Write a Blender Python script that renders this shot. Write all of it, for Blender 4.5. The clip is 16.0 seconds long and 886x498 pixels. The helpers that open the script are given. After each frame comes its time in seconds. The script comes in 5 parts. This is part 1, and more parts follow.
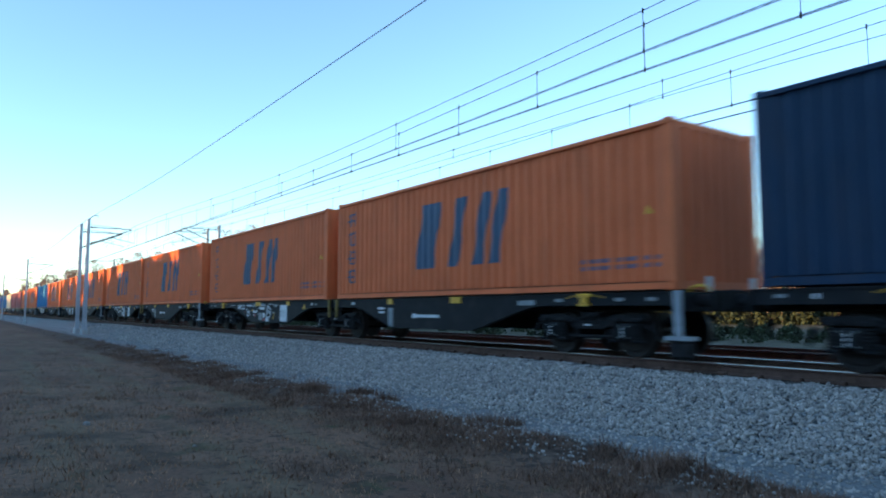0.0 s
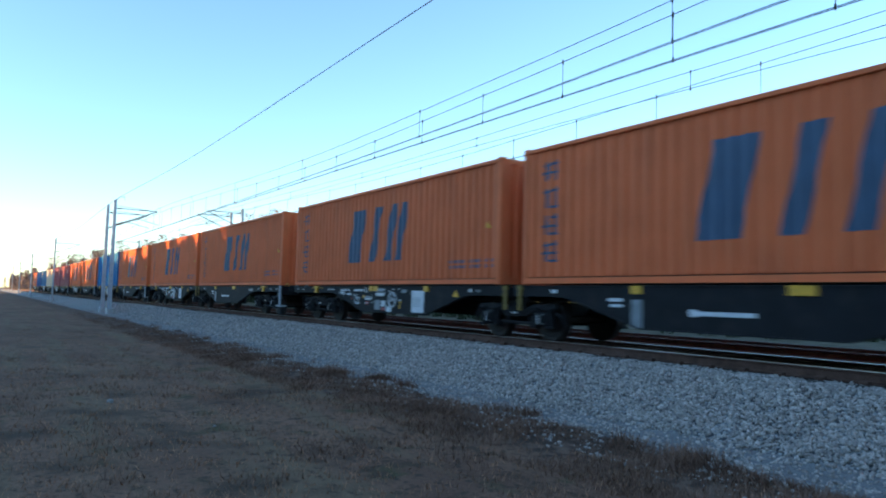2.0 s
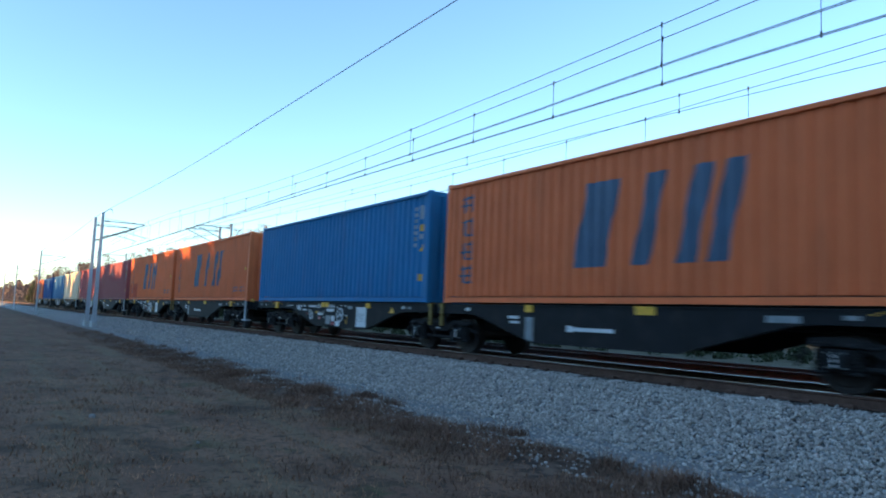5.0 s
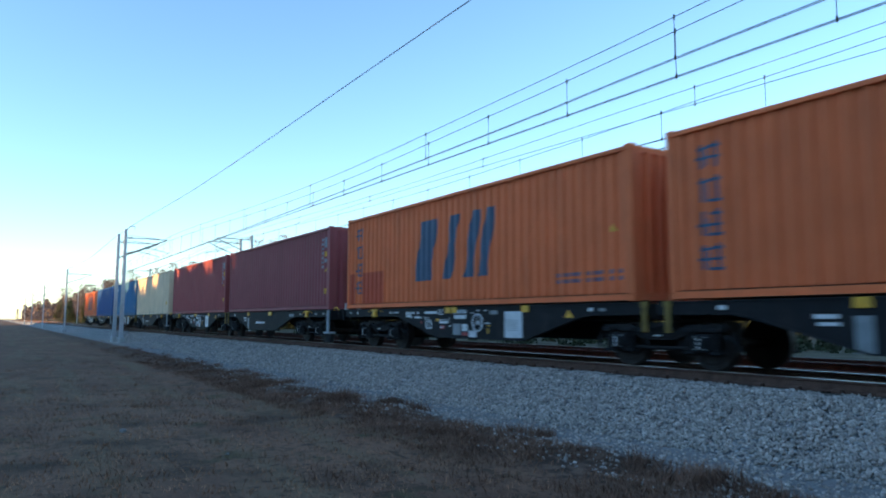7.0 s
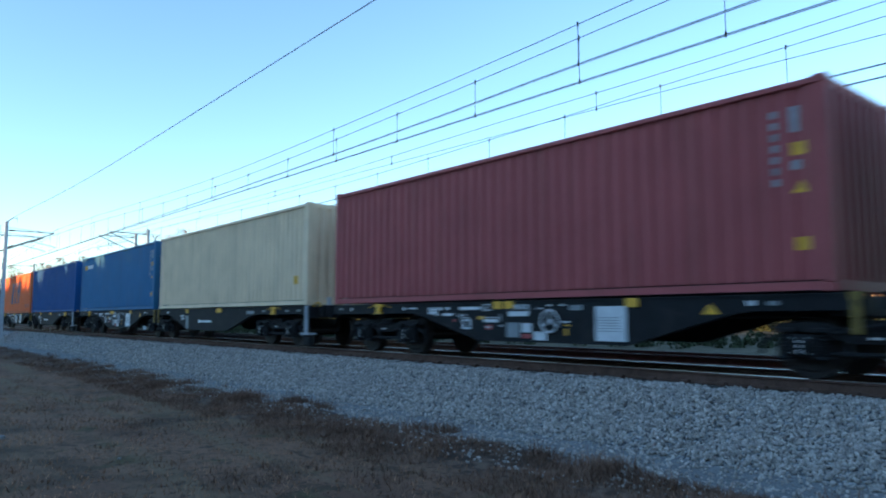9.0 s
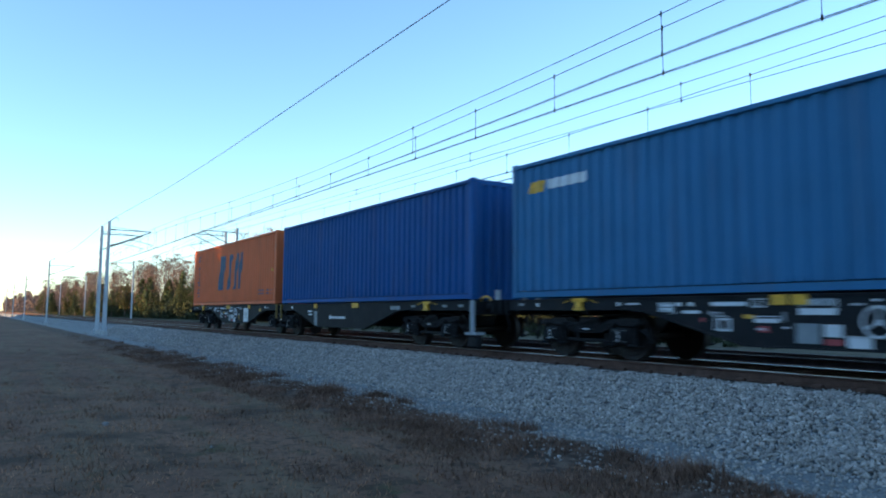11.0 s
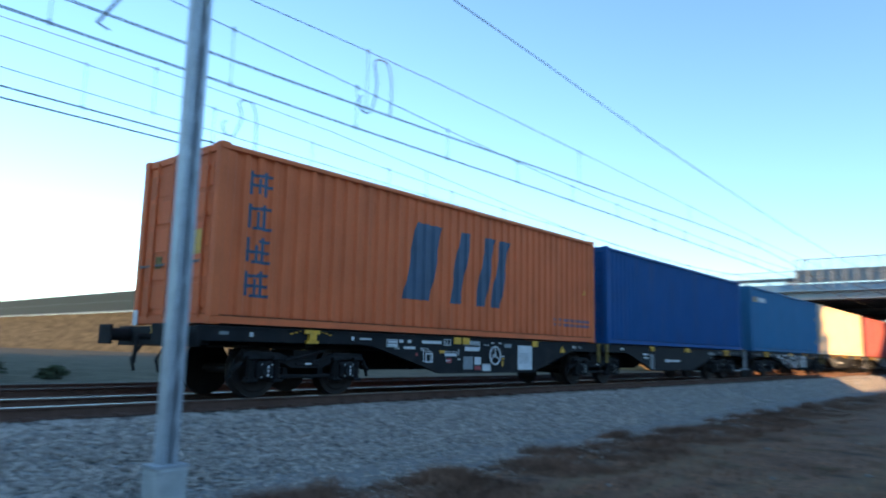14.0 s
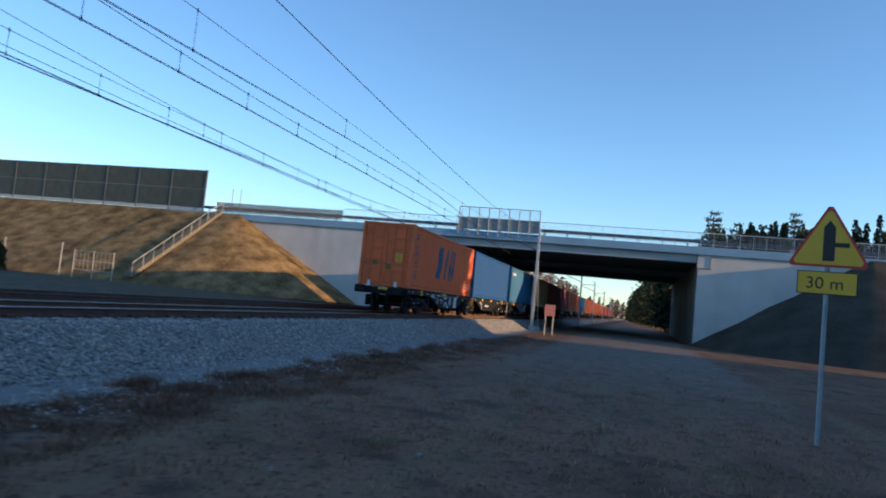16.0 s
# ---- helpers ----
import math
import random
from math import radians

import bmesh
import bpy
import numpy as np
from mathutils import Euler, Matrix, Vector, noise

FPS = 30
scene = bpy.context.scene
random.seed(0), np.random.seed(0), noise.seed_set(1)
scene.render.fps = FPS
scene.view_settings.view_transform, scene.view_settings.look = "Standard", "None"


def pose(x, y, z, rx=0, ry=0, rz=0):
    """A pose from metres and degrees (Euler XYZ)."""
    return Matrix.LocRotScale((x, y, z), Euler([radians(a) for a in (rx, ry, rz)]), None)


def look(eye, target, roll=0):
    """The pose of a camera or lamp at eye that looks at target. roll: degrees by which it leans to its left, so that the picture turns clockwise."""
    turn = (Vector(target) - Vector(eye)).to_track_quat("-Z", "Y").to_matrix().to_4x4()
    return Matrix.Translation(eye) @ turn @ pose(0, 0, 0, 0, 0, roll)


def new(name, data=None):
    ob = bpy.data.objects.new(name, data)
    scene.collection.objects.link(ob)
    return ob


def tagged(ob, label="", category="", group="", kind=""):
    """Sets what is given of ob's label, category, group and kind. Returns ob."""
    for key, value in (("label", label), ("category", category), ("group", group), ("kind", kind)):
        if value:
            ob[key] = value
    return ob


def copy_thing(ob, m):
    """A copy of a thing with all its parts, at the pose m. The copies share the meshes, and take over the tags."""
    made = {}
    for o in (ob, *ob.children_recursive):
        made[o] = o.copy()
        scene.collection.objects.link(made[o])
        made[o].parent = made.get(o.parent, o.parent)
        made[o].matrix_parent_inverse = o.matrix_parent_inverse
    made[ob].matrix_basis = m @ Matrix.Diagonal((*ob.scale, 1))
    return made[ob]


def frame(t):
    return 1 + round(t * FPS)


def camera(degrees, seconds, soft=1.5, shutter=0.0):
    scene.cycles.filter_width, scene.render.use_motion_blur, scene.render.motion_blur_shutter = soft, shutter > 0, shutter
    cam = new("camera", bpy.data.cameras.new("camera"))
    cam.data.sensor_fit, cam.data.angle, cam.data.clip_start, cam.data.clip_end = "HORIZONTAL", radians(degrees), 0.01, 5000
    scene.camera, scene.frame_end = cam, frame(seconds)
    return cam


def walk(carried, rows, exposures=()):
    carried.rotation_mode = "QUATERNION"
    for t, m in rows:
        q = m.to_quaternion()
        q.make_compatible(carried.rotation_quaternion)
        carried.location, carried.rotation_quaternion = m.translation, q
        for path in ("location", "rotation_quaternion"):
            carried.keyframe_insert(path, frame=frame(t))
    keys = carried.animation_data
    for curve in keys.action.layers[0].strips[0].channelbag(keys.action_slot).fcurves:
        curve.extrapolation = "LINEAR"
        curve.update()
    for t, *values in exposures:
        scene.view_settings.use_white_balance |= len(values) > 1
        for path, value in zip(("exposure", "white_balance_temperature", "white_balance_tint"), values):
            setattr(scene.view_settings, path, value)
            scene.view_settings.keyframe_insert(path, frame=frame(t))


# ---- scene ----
cam = camera(64.66, 16.0, soft=1.9, shutter=0.28)
EXPOSURES = [(0.0, 1.82, 6350, 4), (3.0, 1.82, 6350, 4), (7.0, 1.70, 6300, 4), (8.0, 1.60, 6150, 4), (9.0, 1.78, 6300, 4), (10.0, 1.82, 6350, 4), (12.5, 1.54, 6050, 4), (13.4, 1.90, 6250, 4), (14.0, 1.76, 6300, 4), (14.5, 1.30, 6000, 5), (15.0, 1.04, 5700, 6), (16.0, 0.93, 5700, 7)]
PATH = [
    (0.0, pose(0.000, 0.000, 0.831, 95.03, -0.08, 55.06)),
    (0.5, pose(0.000, 0.000, 0.831, 94.24, -0.43, 55.64)),
    (1.0, pose(0.000, 0.000, 0.831, 93.99, -0.80, 56.33)),
    (1.5, pose(0.000, 0.000, 0.831, 94.09, -0.90, 56.56)),
    (2.0, pose(0.000, 0.000, 0.831, 94.05, -1.51, 56.67)),
    (2.5, pose(0.000, 0.000, 0.831, 93.80, -1.69, 57.03)),
    (3.0, pose(0.000, 0.000, 0.831, 93.66, -1.90, 57.14)),
    (5.5, pose(0.000, 0.000, 0.831, 95.92, -2.40, 55.62)),
    (6.0, pose(0.000, 0.000, 0.831, 96.09, -2.44, 56.09)),
    (6.5, pose(0.000, 0.000, 0.831, 96.03, -2.37, 56.59)),
    (7.0, pose(0.000, 0.000, 0.831, 95.78, -0.14, 57.52)),
    (7.5, pose(0.000, 0.000, 0.831, 97.00, 1.19, 51.64)),
    (8.0, pose(0.000, 0.000, 0.831, 96.48, 2.19, 47.03)),
    (8.5, pose(0.000, 0.000, 0.831, 96.45, 1.84, 47.63)),
    (9.0, pose(0.000, 0.000, 0.831, 95.60, -0.02, 49.93)),
    (9.5, pose(0.000, 0.000, 0.831, 95.05, -0.44, 53.26)),
    (10.0, pose(0.000, 0.000, 0.831, 95.17, -0.52, 57.29)),
    (12.5, pose(0.000, 0.000, 0.831, 97.21, 0.94, 42.88)),
    (13.0, pose(0.000, 0.000, 0.831, 97.01, 0.95, 20.49)),
    (13.3, pose(0.000, 0.000, 0.831, 97.66, -0.51, -2.38)),
    (13.5, pose(0.000, 0.000, 0.831, 98.60, -2.12, -19.27)),
    (14.0, pose(0.000, 0.000, 0.831, 98.35, -1.28, -49.87)),
    (14.5, pose(0.000, 0.000, 0.831, 97.18, -0.69, -64.98)),
    (15.0, pose(0.000, 0.000, 0.831, 96.19, -1.50, -70.94)),
    (15.2, pose(0.600, 0.000, 0.831, 95.85, -2.00, -71.60)),
    (15.5, pose(2.300, 0.000, 0.831, 95.20, -3.00, -72.63)),
    (16.0, pose(5.000, 0.000, 0.831, 94.15, -5.71, -74.89)),
]
walk(cam, PATH, EXPOSURES)

# ---- light ----
SUN_AZ, SUN_EL = radians(6), radians(7.0)   # light travels towards +x, +y
world = bpy.data.worlds.new("evening_sky")
scene.world = world
world.use_nodes = True
wn = world.node_tree
bg = wn.nodes["Background"]
sky = wn.nodes.new("ShaderNodeTexSky")
sky.sky_type = "NISHITA"
sky.sun_disc = False
sky.sun_elevation = radians(14)
sky.sun_rotation = math.pi + SUN_AZ
sky.air_density, sky.dust_density, sky.ozone_density = 1.0, 0.0, 3.0
wn.links.new(sky.outputs[0], bg.inputs[0])
bg.inputs[1].default_value = 0.12
sun_data = bpy.data.lights.new("sun", "SUN")
sun_data.energy, sun_data.angle, sun_data.color = 4.0, radians(0.6), (1.0, 0.60, 0.27)
sun = new("sun", sun_data)
to_sun = Vector((-math.sin(SUN_AZ) * math.cos(SUN_EL), -math.cos(SUN_AZ) * math.cos(SUN_EL), math.sin(SUN_EL)))
sun.matrix_world = look(to_sun * 300, (0, 0, 0))


# ---- materials ----
def mat(name, base, rough=0.6, metal=0.0, vary=0.25, scale=6.0, fine=60.0, bump=0.15, spec=0.5, dirt=None, rand=0.0, coords="Object", stretch=(1, 1, 1)):
    """Two scales of noise on the colour, a fine bump, optional streaks of dirt, optional variation piece by piece."""
    m = bpy.data.materials.new(name)
    m.use_nodes = True
    n, l = m.node_tree.nodes, m.node_tree.links
    b = n["Principled BSDF"]
    tc = n.new("ShaderNodeTexCoord")
    mp = n.new("ShaderNodeMapping")
    mp.inputs["Scale"].default_value = stretch
    l.new(tc.outputs[coords], mp.inputs[0])
    big, small = n.new("ShaderNodeTexNoise"), n.new("ShaderNodeTexNoise")
    for t, s, dt in ((big, scale, 4), (small, fine, 3)):
        t.inputs["Scale"].default_value, t.inputs["Detail"].default_value = s, dt
        l.new(mp.outputs[0], t.inputs["Vector"])
    ramp = n.new("ShaderNodeMapRange")
    ramp.inputs["From Min"].default_value, ramp.inputs["From Max"].default_value = 0.3, 0.7
    ramp.inputs["To Min"].default_value, ramp.inputs["To Max"].default_value = 1 - vary, 1 + vary
    add = n.new("ShaderNodeMath")
    add.operation = "MULTIPLY_ADD"
    add.inputs[1].default_value = 0.35
    l.new(small.outputs[0], add.inputs[0])
    mul = n.new("ShaderNodeMath")
    mul.operation = "MULTIPLY"
    mul.inputs[1].default_value = 0.82
    l.new(big.outputs[0], mul.inputs[0])
    l.new(mul.outputs[0], add.inputs[2])
    sub = n.new("ShaderNodeMath")
    sub.operation = "SUBTRACT"
    sub.inputs[1].default_value = 0.085
    l.new(add.outputs[0], sub.inputs[0])
    l.new(sub.outputs[0], ramp.inputs[0])
    col = n.new("ShaderNodeVectorMath")
    col.operation = "SCALE"
    col.inputs[0].default_value = base
    l.new(ramp.outputs[0], col.inputs["Scale"])
    out = col.outputs[0]
    if rand:
        info = n.new("ShaderNodeObjectInfo")
        rr = n.new("ShaderNodeMapRange")
        rr.inputs["To Min"].default_value, rr.inputs["To Max"].default_value = 1 - rand, 1 + rand
        l.new(info.outputs["Random"], rr.inputs[0])
        c2 = n.new("ShaderNodeVectorMath")
        c2.operation = "SCALE"
        l.new(out, c2.inputs[0])
        l.new(rr.outputs[0], c2.inputs["Scale"])
        out = c2.outputs[0]
    if dirt:
        dn = n.new("ShaderNodeTexNoise")
        dn.inputs["Scale"].default_value, dn.inputs["Detail"].default_value = dirt[2], 5
        dm = n.new("ShaderNodeMapping")
        dm.inputs["Scale"].default_value = dirt[3]
        l.new(tc.outputs[coords], dm.inputs[0])
        l.new(dm.outputs[0], dn.inputs["Vector"])
        dr = n.new("ShaderNodeMapRange")
        dr.inputs["From Min"].default_value, dr.inputs["From Max"].default_value = 0.52, 0.75
        dr.inputs["To Max"].default_value = dirt[1]
        l.new(dn.outputs[0], dr.inputs[0])
        mx = n.new("ShaderNodeMix")
        mx.data_type = "RGBA"
        l.new(dr.outputs[0], mx.inputs[0])
        l.new(out, mx.inputs[6])
        mx.inputs[7].default_value = (*dirt[0], 1)
        out = mx.outputs[2]
    l.new(out, b.inputs["Base Color"])
    b.inputs["Roughness"].default_value, b.inputs["Metallic"].default_value = rough, metal
    b.inputs["Specular IOR Level"].default_value = spec
    if bump:
        bp = n.new("ShaderNodeBump")
        bp.inputs["Strength"].default_value, bp.inputs["Distance"].default_value = bump, 0.02
        l.new(small.outputs[0], bp.inputs["Height"])
        l.new(bp.outputs[0], b.inputs["Normal"])
    return m


GRIME = ((0.13, 0.08, 0.05), 0.20, 1.6, (1.2, 1.2, 0.25))


def paint(name, base, **k):
    return mat(name, base, rough=0.6, vary=0.10, scale=1.1, fine=24, bump=0.05, spec=0.22, dirt=GRIME, rand=0.07, **k)


ORANGE = paint("orange_paint", (0.73, 0.165, 0.055))
ORANGE_RED = paint("patched_orange_red_paint", (0.52, 0.088, 0.040))
BLUE = paint("blue_paint", (0.010, 0.080, 0.25))
MIDBLUE = paint("mid_blue_paint", (0.018, 0.150, 0.325))
TEAL = paint("teal_blue_paint", (0.040, 0.150, 0.285))
NAVY = paint("navy_paint", (0.014, 0.034, 0.070))
CREAM = paint("cream_paint", (0.80, 0.595, 0.39))
MAROON = paint("maroon_paint", (0.315, 0.086, 0.088))
BRICKRED = paint("brick_red_paint", (0.37, 0.088, 0.085))
LOGO = mat("logo_blue_paint", (0.045, 0.085, 0.145), rough=0.5, vary=0.15, scale=3, bump=0.03)
MARKBLUE = mat("faded_blue_marking", (0.20, 0.11, 0.14), rough=0.5, vary=0.15, scale=3, bump=0.03)
WHITEMARK = mat("white_marking", (0.62, 0.62, 0.62), rough=0.5, vary=0.12, scale=8, bump=0.0)
GREYMARK = mat("grey_marking", (0.22, 0.24, 0.25), rough=0.5, vary=0.2, scale=8, bump=0.0)
YELLOW = mat("yellow_paint", (0.70, 0.36, 0.03), rough=0.5, vary=0.2, scale=9, bump=0.05)
DULLYELLOW = mat("dirty_dull_yellow", (0.20, 0.13, 0.025), rough=0.7, vary=0.35, scale=7, bump=0.1)
CODEMARK = mat("pale_code_marking", (0.30, 0.31, 0.32), rough=0.5, vary=0.15, scale=8, bump=0.0)
REDMARK = mat("red_marking", (0.35, 0.05, 0.05), rough=0.5, vary=0.2, scale=9, bump=0.0)
FRAME = mat("black_frame_paint", (0.009, 0.0095, 0.011), spec=0.25, rough=0.7, vary=0.35, scale=3, fine=40, bump=0.1, dirt=((0.028, 0.024, 0.021), 0.6, 2.5, (1, 1, 1)))
BOGIE = mat("dirty_bogie_steel", (0.014, 0.0135, 0.014), spec=0.25, rough=0.8, vary=0.4, scale=6, fine=50, bump=0.25)
WHEEL = mat("wheel_steel", (0.028, 0.022, 0.02), rough=0.6, metal=0.4, vary=0.3, scale=8, bump=0.1)
GALV = mat("galvanised_steel", (0.42, 0.45, 0.48), rough=0.5, metal=0.35, vary=0.15, scale=5, fine=40, bump=0.06)
GREYSTEEL = mat("grey_painted_steel", (0.30, 0.32, 0.34), rough=0.55, vary=0.2, scale=6, bump=0.1)
RODSTEEL = mat("worn_dark_rod_steel", (0.13, 0.10, 0.09), rough=0.6, vary=0.3, scale=8, bump=0.1)
RAILSIDE = mat("rusty_rail", (0.115, 0.065, 0.048), spec=0.2, rough=0.9, vary=0.3, scale=5, fine=60, bump=0.3)
RAILTOP = mat("polished_rail_head", (0.50, 0.50, 0.51), rough=0.34, metal=1.0, vary=0.1, scale=4, bump=0.0)
DULLHEAD = mat("dull_rail_head", (0.10, 0.095, 0.09), rough=0.6, metal=0.6, vary=0.2, scale=4, bump=0.0)
SLEEPER = mat("concrete_sleeper", (0.085, 0.068, 0.058), rough=0.9, vary=0.3, scale=7, bump=0.3, rand=0.15)
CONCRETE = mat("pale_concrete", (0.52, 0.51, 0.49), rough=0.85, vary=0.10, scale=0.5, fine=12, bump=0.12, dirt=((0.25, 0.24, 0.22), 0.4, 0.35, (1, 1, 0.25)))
# Abutment concrete with the shade under the deck put into its base colour.
SHADED_CONCRETE = mat("sooty_abutment_concrete", (0.17, 0.15, 0.13), rough=0.95, vary=0.25, scale=0.5, fine=12, bump=0.15, dirt=((0.07, 0.065, 0.06), 0.6, 0.35, (1, 1, 0.25)))
DARKRAIL = mat("dark_weathered_crash_rail", (0.10, 0.11, 0.12), rough=0.7, vary=0.25, scale=3, bump=0.1)
OLDWHITE = mat("weathered_white_paint", (0.36, 0.34, 0.31), rough=0.7, vary=0.2, scale=6, bump=0.05)
BROWNRAIL = mat("brown_grey_parapet_paint", (0.15, 0.125, 0.11), rough=0.7, vary=0.2, scale=2, bump=0.1)
STEPS = mat("weathered_step_concrete", (0.20, 0.17, 0.13), rough=0.95, vary=0.3, scale=4, fine=30, bump=0.3)
FOOTING = mat("footing_concrete", (0.42, 0.42, 0.40), rough=0.9, vary=0.2, scale=5, fine=40, bump=0.3)
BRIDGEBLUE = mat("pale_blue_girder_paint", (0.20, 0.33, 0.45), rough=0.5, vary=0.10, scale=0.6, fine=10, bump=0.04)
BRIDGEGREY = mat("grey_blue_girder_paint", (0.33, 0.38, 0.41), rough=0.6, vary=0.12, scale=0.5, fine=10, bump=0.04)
SHADED_SOFFIT = mat("dark_soffit_concrete", (0.10, 0.10, 0.10), rough=0.9, vary=0.2, scale=0.8, bump=0.2)
BARRIER = mat("dark_green_noise_panel", (0.068, 0.076, 0.060), rough=0.7, vary=0.2, scale=1.5, fine=20, bump=0.15)
ASPHALT = mat("asphalt", (0.05, 0.05, 0.052), rough=0.9, vary=0.2, scale=2, fine=90, bump=0.3)
WIRE = mat("weathered_copper_wire", (0.03, 0.03, 0.032), rough=0.6, metal=0.3, vary=0.2, bump=0.0)
INSULATOR = mat("brown_insulator", (0.10, 0.05, 0.035), rough=0.25, vary=0.1, bump=0.0)
BARK = mat("bark", (0.09, 0.07, 0.055), rough=0.95, vary=0.4, scale=4, fine=30, bump=0.5)
PINE = mat("pine_needles", (0.055, 0.070, 0.034), rough=0.85, vary=0.5, scale=0.9, fine=9, bump=0.0, rand=0.3, spec=0.15)
BROWNLEAF = mat("brown_twigs_and_leaves", (0.185, 0.130, 0.112), rough=0.9, vary=0.4, scale=0.8, fine=9, bump=0.0, rand=0.25, spec=0.15)
OLIVE = mat("olive_autumn_leaves", (0.085, 0.083, 0.034), rough=0.85, vary=0.4, scale=0.8, fine=9, bump=0.0, rand=0.25, spec=0.15)
BUSHLEAF = mat("bush_leaves", (0.040, 0.050, 0.026), rough=0.85, vary=0.4, scale=1.5, fine=14, bump=0.0, rand=0.2, spec=0.15)
DRYGRASS = mat("dry_grass_blades", (0.36, 0.192, 0.112), rough=0.9, vary=0.45, scale=0.9, fine=14, bump=0.0, spec=0.1)
DARKWEED = mat("dark_weeds", (0.205, 0.118, 0.080), rough=0.9, vary=0.45, scale=1.2, fine=14, bump=0.0, spec=0.1)
STONE = mat("ballast_stone", (0.410, 0.358, 0.312), rough=0.9, vary=0.35, scale=9, fine=70, bump=0.3)
FIELDSTONE = mat("weathered_field_stone", (0.26, 0.25, 0.23), rough=0.95, vary=0.3, scale=6, fine=50, bump=0.3)
SIGNYELLOW = mat("sign_yellow", (0.75, 0.43, 0.02), rough=0.4, vary=0.06, scale=5, bump=0.0)
SIGNRED = mat("sign_red", (0.52, 0.03, 0.02), rough=0.4, vary=0.06, scale=5, bump=0.0)
SIGNBLACK = mat("sign_black", (0.015, 0.015, 0.015), rough=0.5, vary=0.1, bump=0.0)
SIGNPALE = mat("faded_red_white_board", (0.50, 0.20, 0.17), rough=0.6, vary=0.1, scale=5, bump=0.0)
CARPAINT = mat("dark_car_paint", (0.02, 0.022, 0.026), rough=0.3, vary=0.1, bump=0.0)
GLASSDARK = mat("dark_car_glass", (0.015, 0.018, 0.02), rough=0.1, vary=0.05, bump=0.0)


def island_material(m, amount):
    n, l = m.node_tree.nodes, m.node_tree.links
    b = n["Principled BSDF"]
    src = b.inputs["Base Color"].links[0].from_socket
    geo, rr, sc = n.new("ShaderNodeNewGeometry"), n.new("ShaderNodeMapRange"), n.new("ShaderNodeVectorMath")
    rr.inputs["To Min"].default_value, rr.inputs["To Max"].default_value = 1 - amount, 1 + amount
    sc.operation = "SCALE"
    l.new(geo.outputs["Random Per Island"], rr.inputs[0])
    l.new(src, sc.inputs[0])
    l.new(rr.outputs[0], sc.inputs["Scale"])
    l.new(sc.outputs[0], b.inputs["Base Color"])


island_material(STONE, 0.30)
island_material(DRYGRASS, 0.4)
island_material(DARKWEED, 0.4)
for m_leaf in (PINE, BROWNLEAF, OLIVE, BUSHLEAF):
    island_material(m_leaf, 0.22)


# ---- mesh helpers ----
def part(name, bm, material, parent=None, label="", m=None):
    me = bpy.data.meshes.new(name)
    bm.normal_update()
    bm.to_mesh(me)
    bm.free()
    me.materials.append(material)
    ob = new(name, me)
    if m is not None:
        ob.matrix_basis = m
    ob.parent = parent
    if label:
        ob["label"] = label
    return ob


def again(ob, parent, m=None):
    """Another object on the same mesh."""
    o = new(ob.name.split(".")[0], ob.data)
    o.parent = parent
    if m is not None:
        o.matrix_basis = m
    return o


def box(bm, x0, x1, y0, y1, z0, z1, bevel=0.0):
    r = bmesh.ops.create_cube(bm, size=1, matrix=Matrix.Translation(((x0 + x1) / 2, (y0 + y1) / 2, (z0 + z1) / 2)) @ Matrix.Diagonal((x1 - x0, y1 - y0, z1 - z0, 1)))
    if bevel:
        es = list({e for v in r["verts"] for e in v.link_edges})
        bmesh.ops.bevel(bm, geom=es, offset=bevel, segments=1, affect="EDGES")
    return bm


def bx(*a, bevel=0.0):
    return box(bmesh.new(), *a, bevel=bevel)


def rod(bm, a, b, r, r2=None, n=8):
    a, b = Vector(a), Vector(b)
    d = b - a
    q = d.to_track_quat("Z", "Y").to_matrix().to_4x4()
    bmesh.ops.create_cone(bm, cap_ends=True, segments=n, radius1=r, radius2=r if r2 is None else r2, depth=d.length, matrix=Matrix.Translation((a + b) / 2) @ q)
    return bm


def prism(bm, pts, axis_fn, a, b):
    """A polygon pts (2D) pushed from a to b; axis_fn(u, v, w) gives the place."""
    va = [bm.verts.new(axis_fn(u, v, a)) for u, v in pts]
    vb = [bm.verts.new(axis_fn(u, v, b)) for u, v in pts]
    n = len(pts)
    bm.faces.new(va)
    bm.faces.new(vb[::-1])
    for i in range(n):
        bm.faces.new((va[i], vb[i], vb[(i + 1) % n], va[(i + 1) % n]))
    bmesh.ops.recalc_face_normals(bm, faces=bm.faces[:])
    return bm


def mesh_from(name, verts, faces, material, parent=None):
    me = bpy.data.meshes.new(name)
    me.from_pydata(verts, [], faces)
    me.materials.append(material)
    ob = new(name, me)
    ob.parent = parent
    return ob


def thing(name, label, category, group="", kind="", m=None):
    e = tagged(new(name), label, category, group, kind)
    if m is not None:
        e.matrix_basis = m
    return e


# ---- ground ----
TRACK_Y, TRACK2_Y = 10.829, 14.85


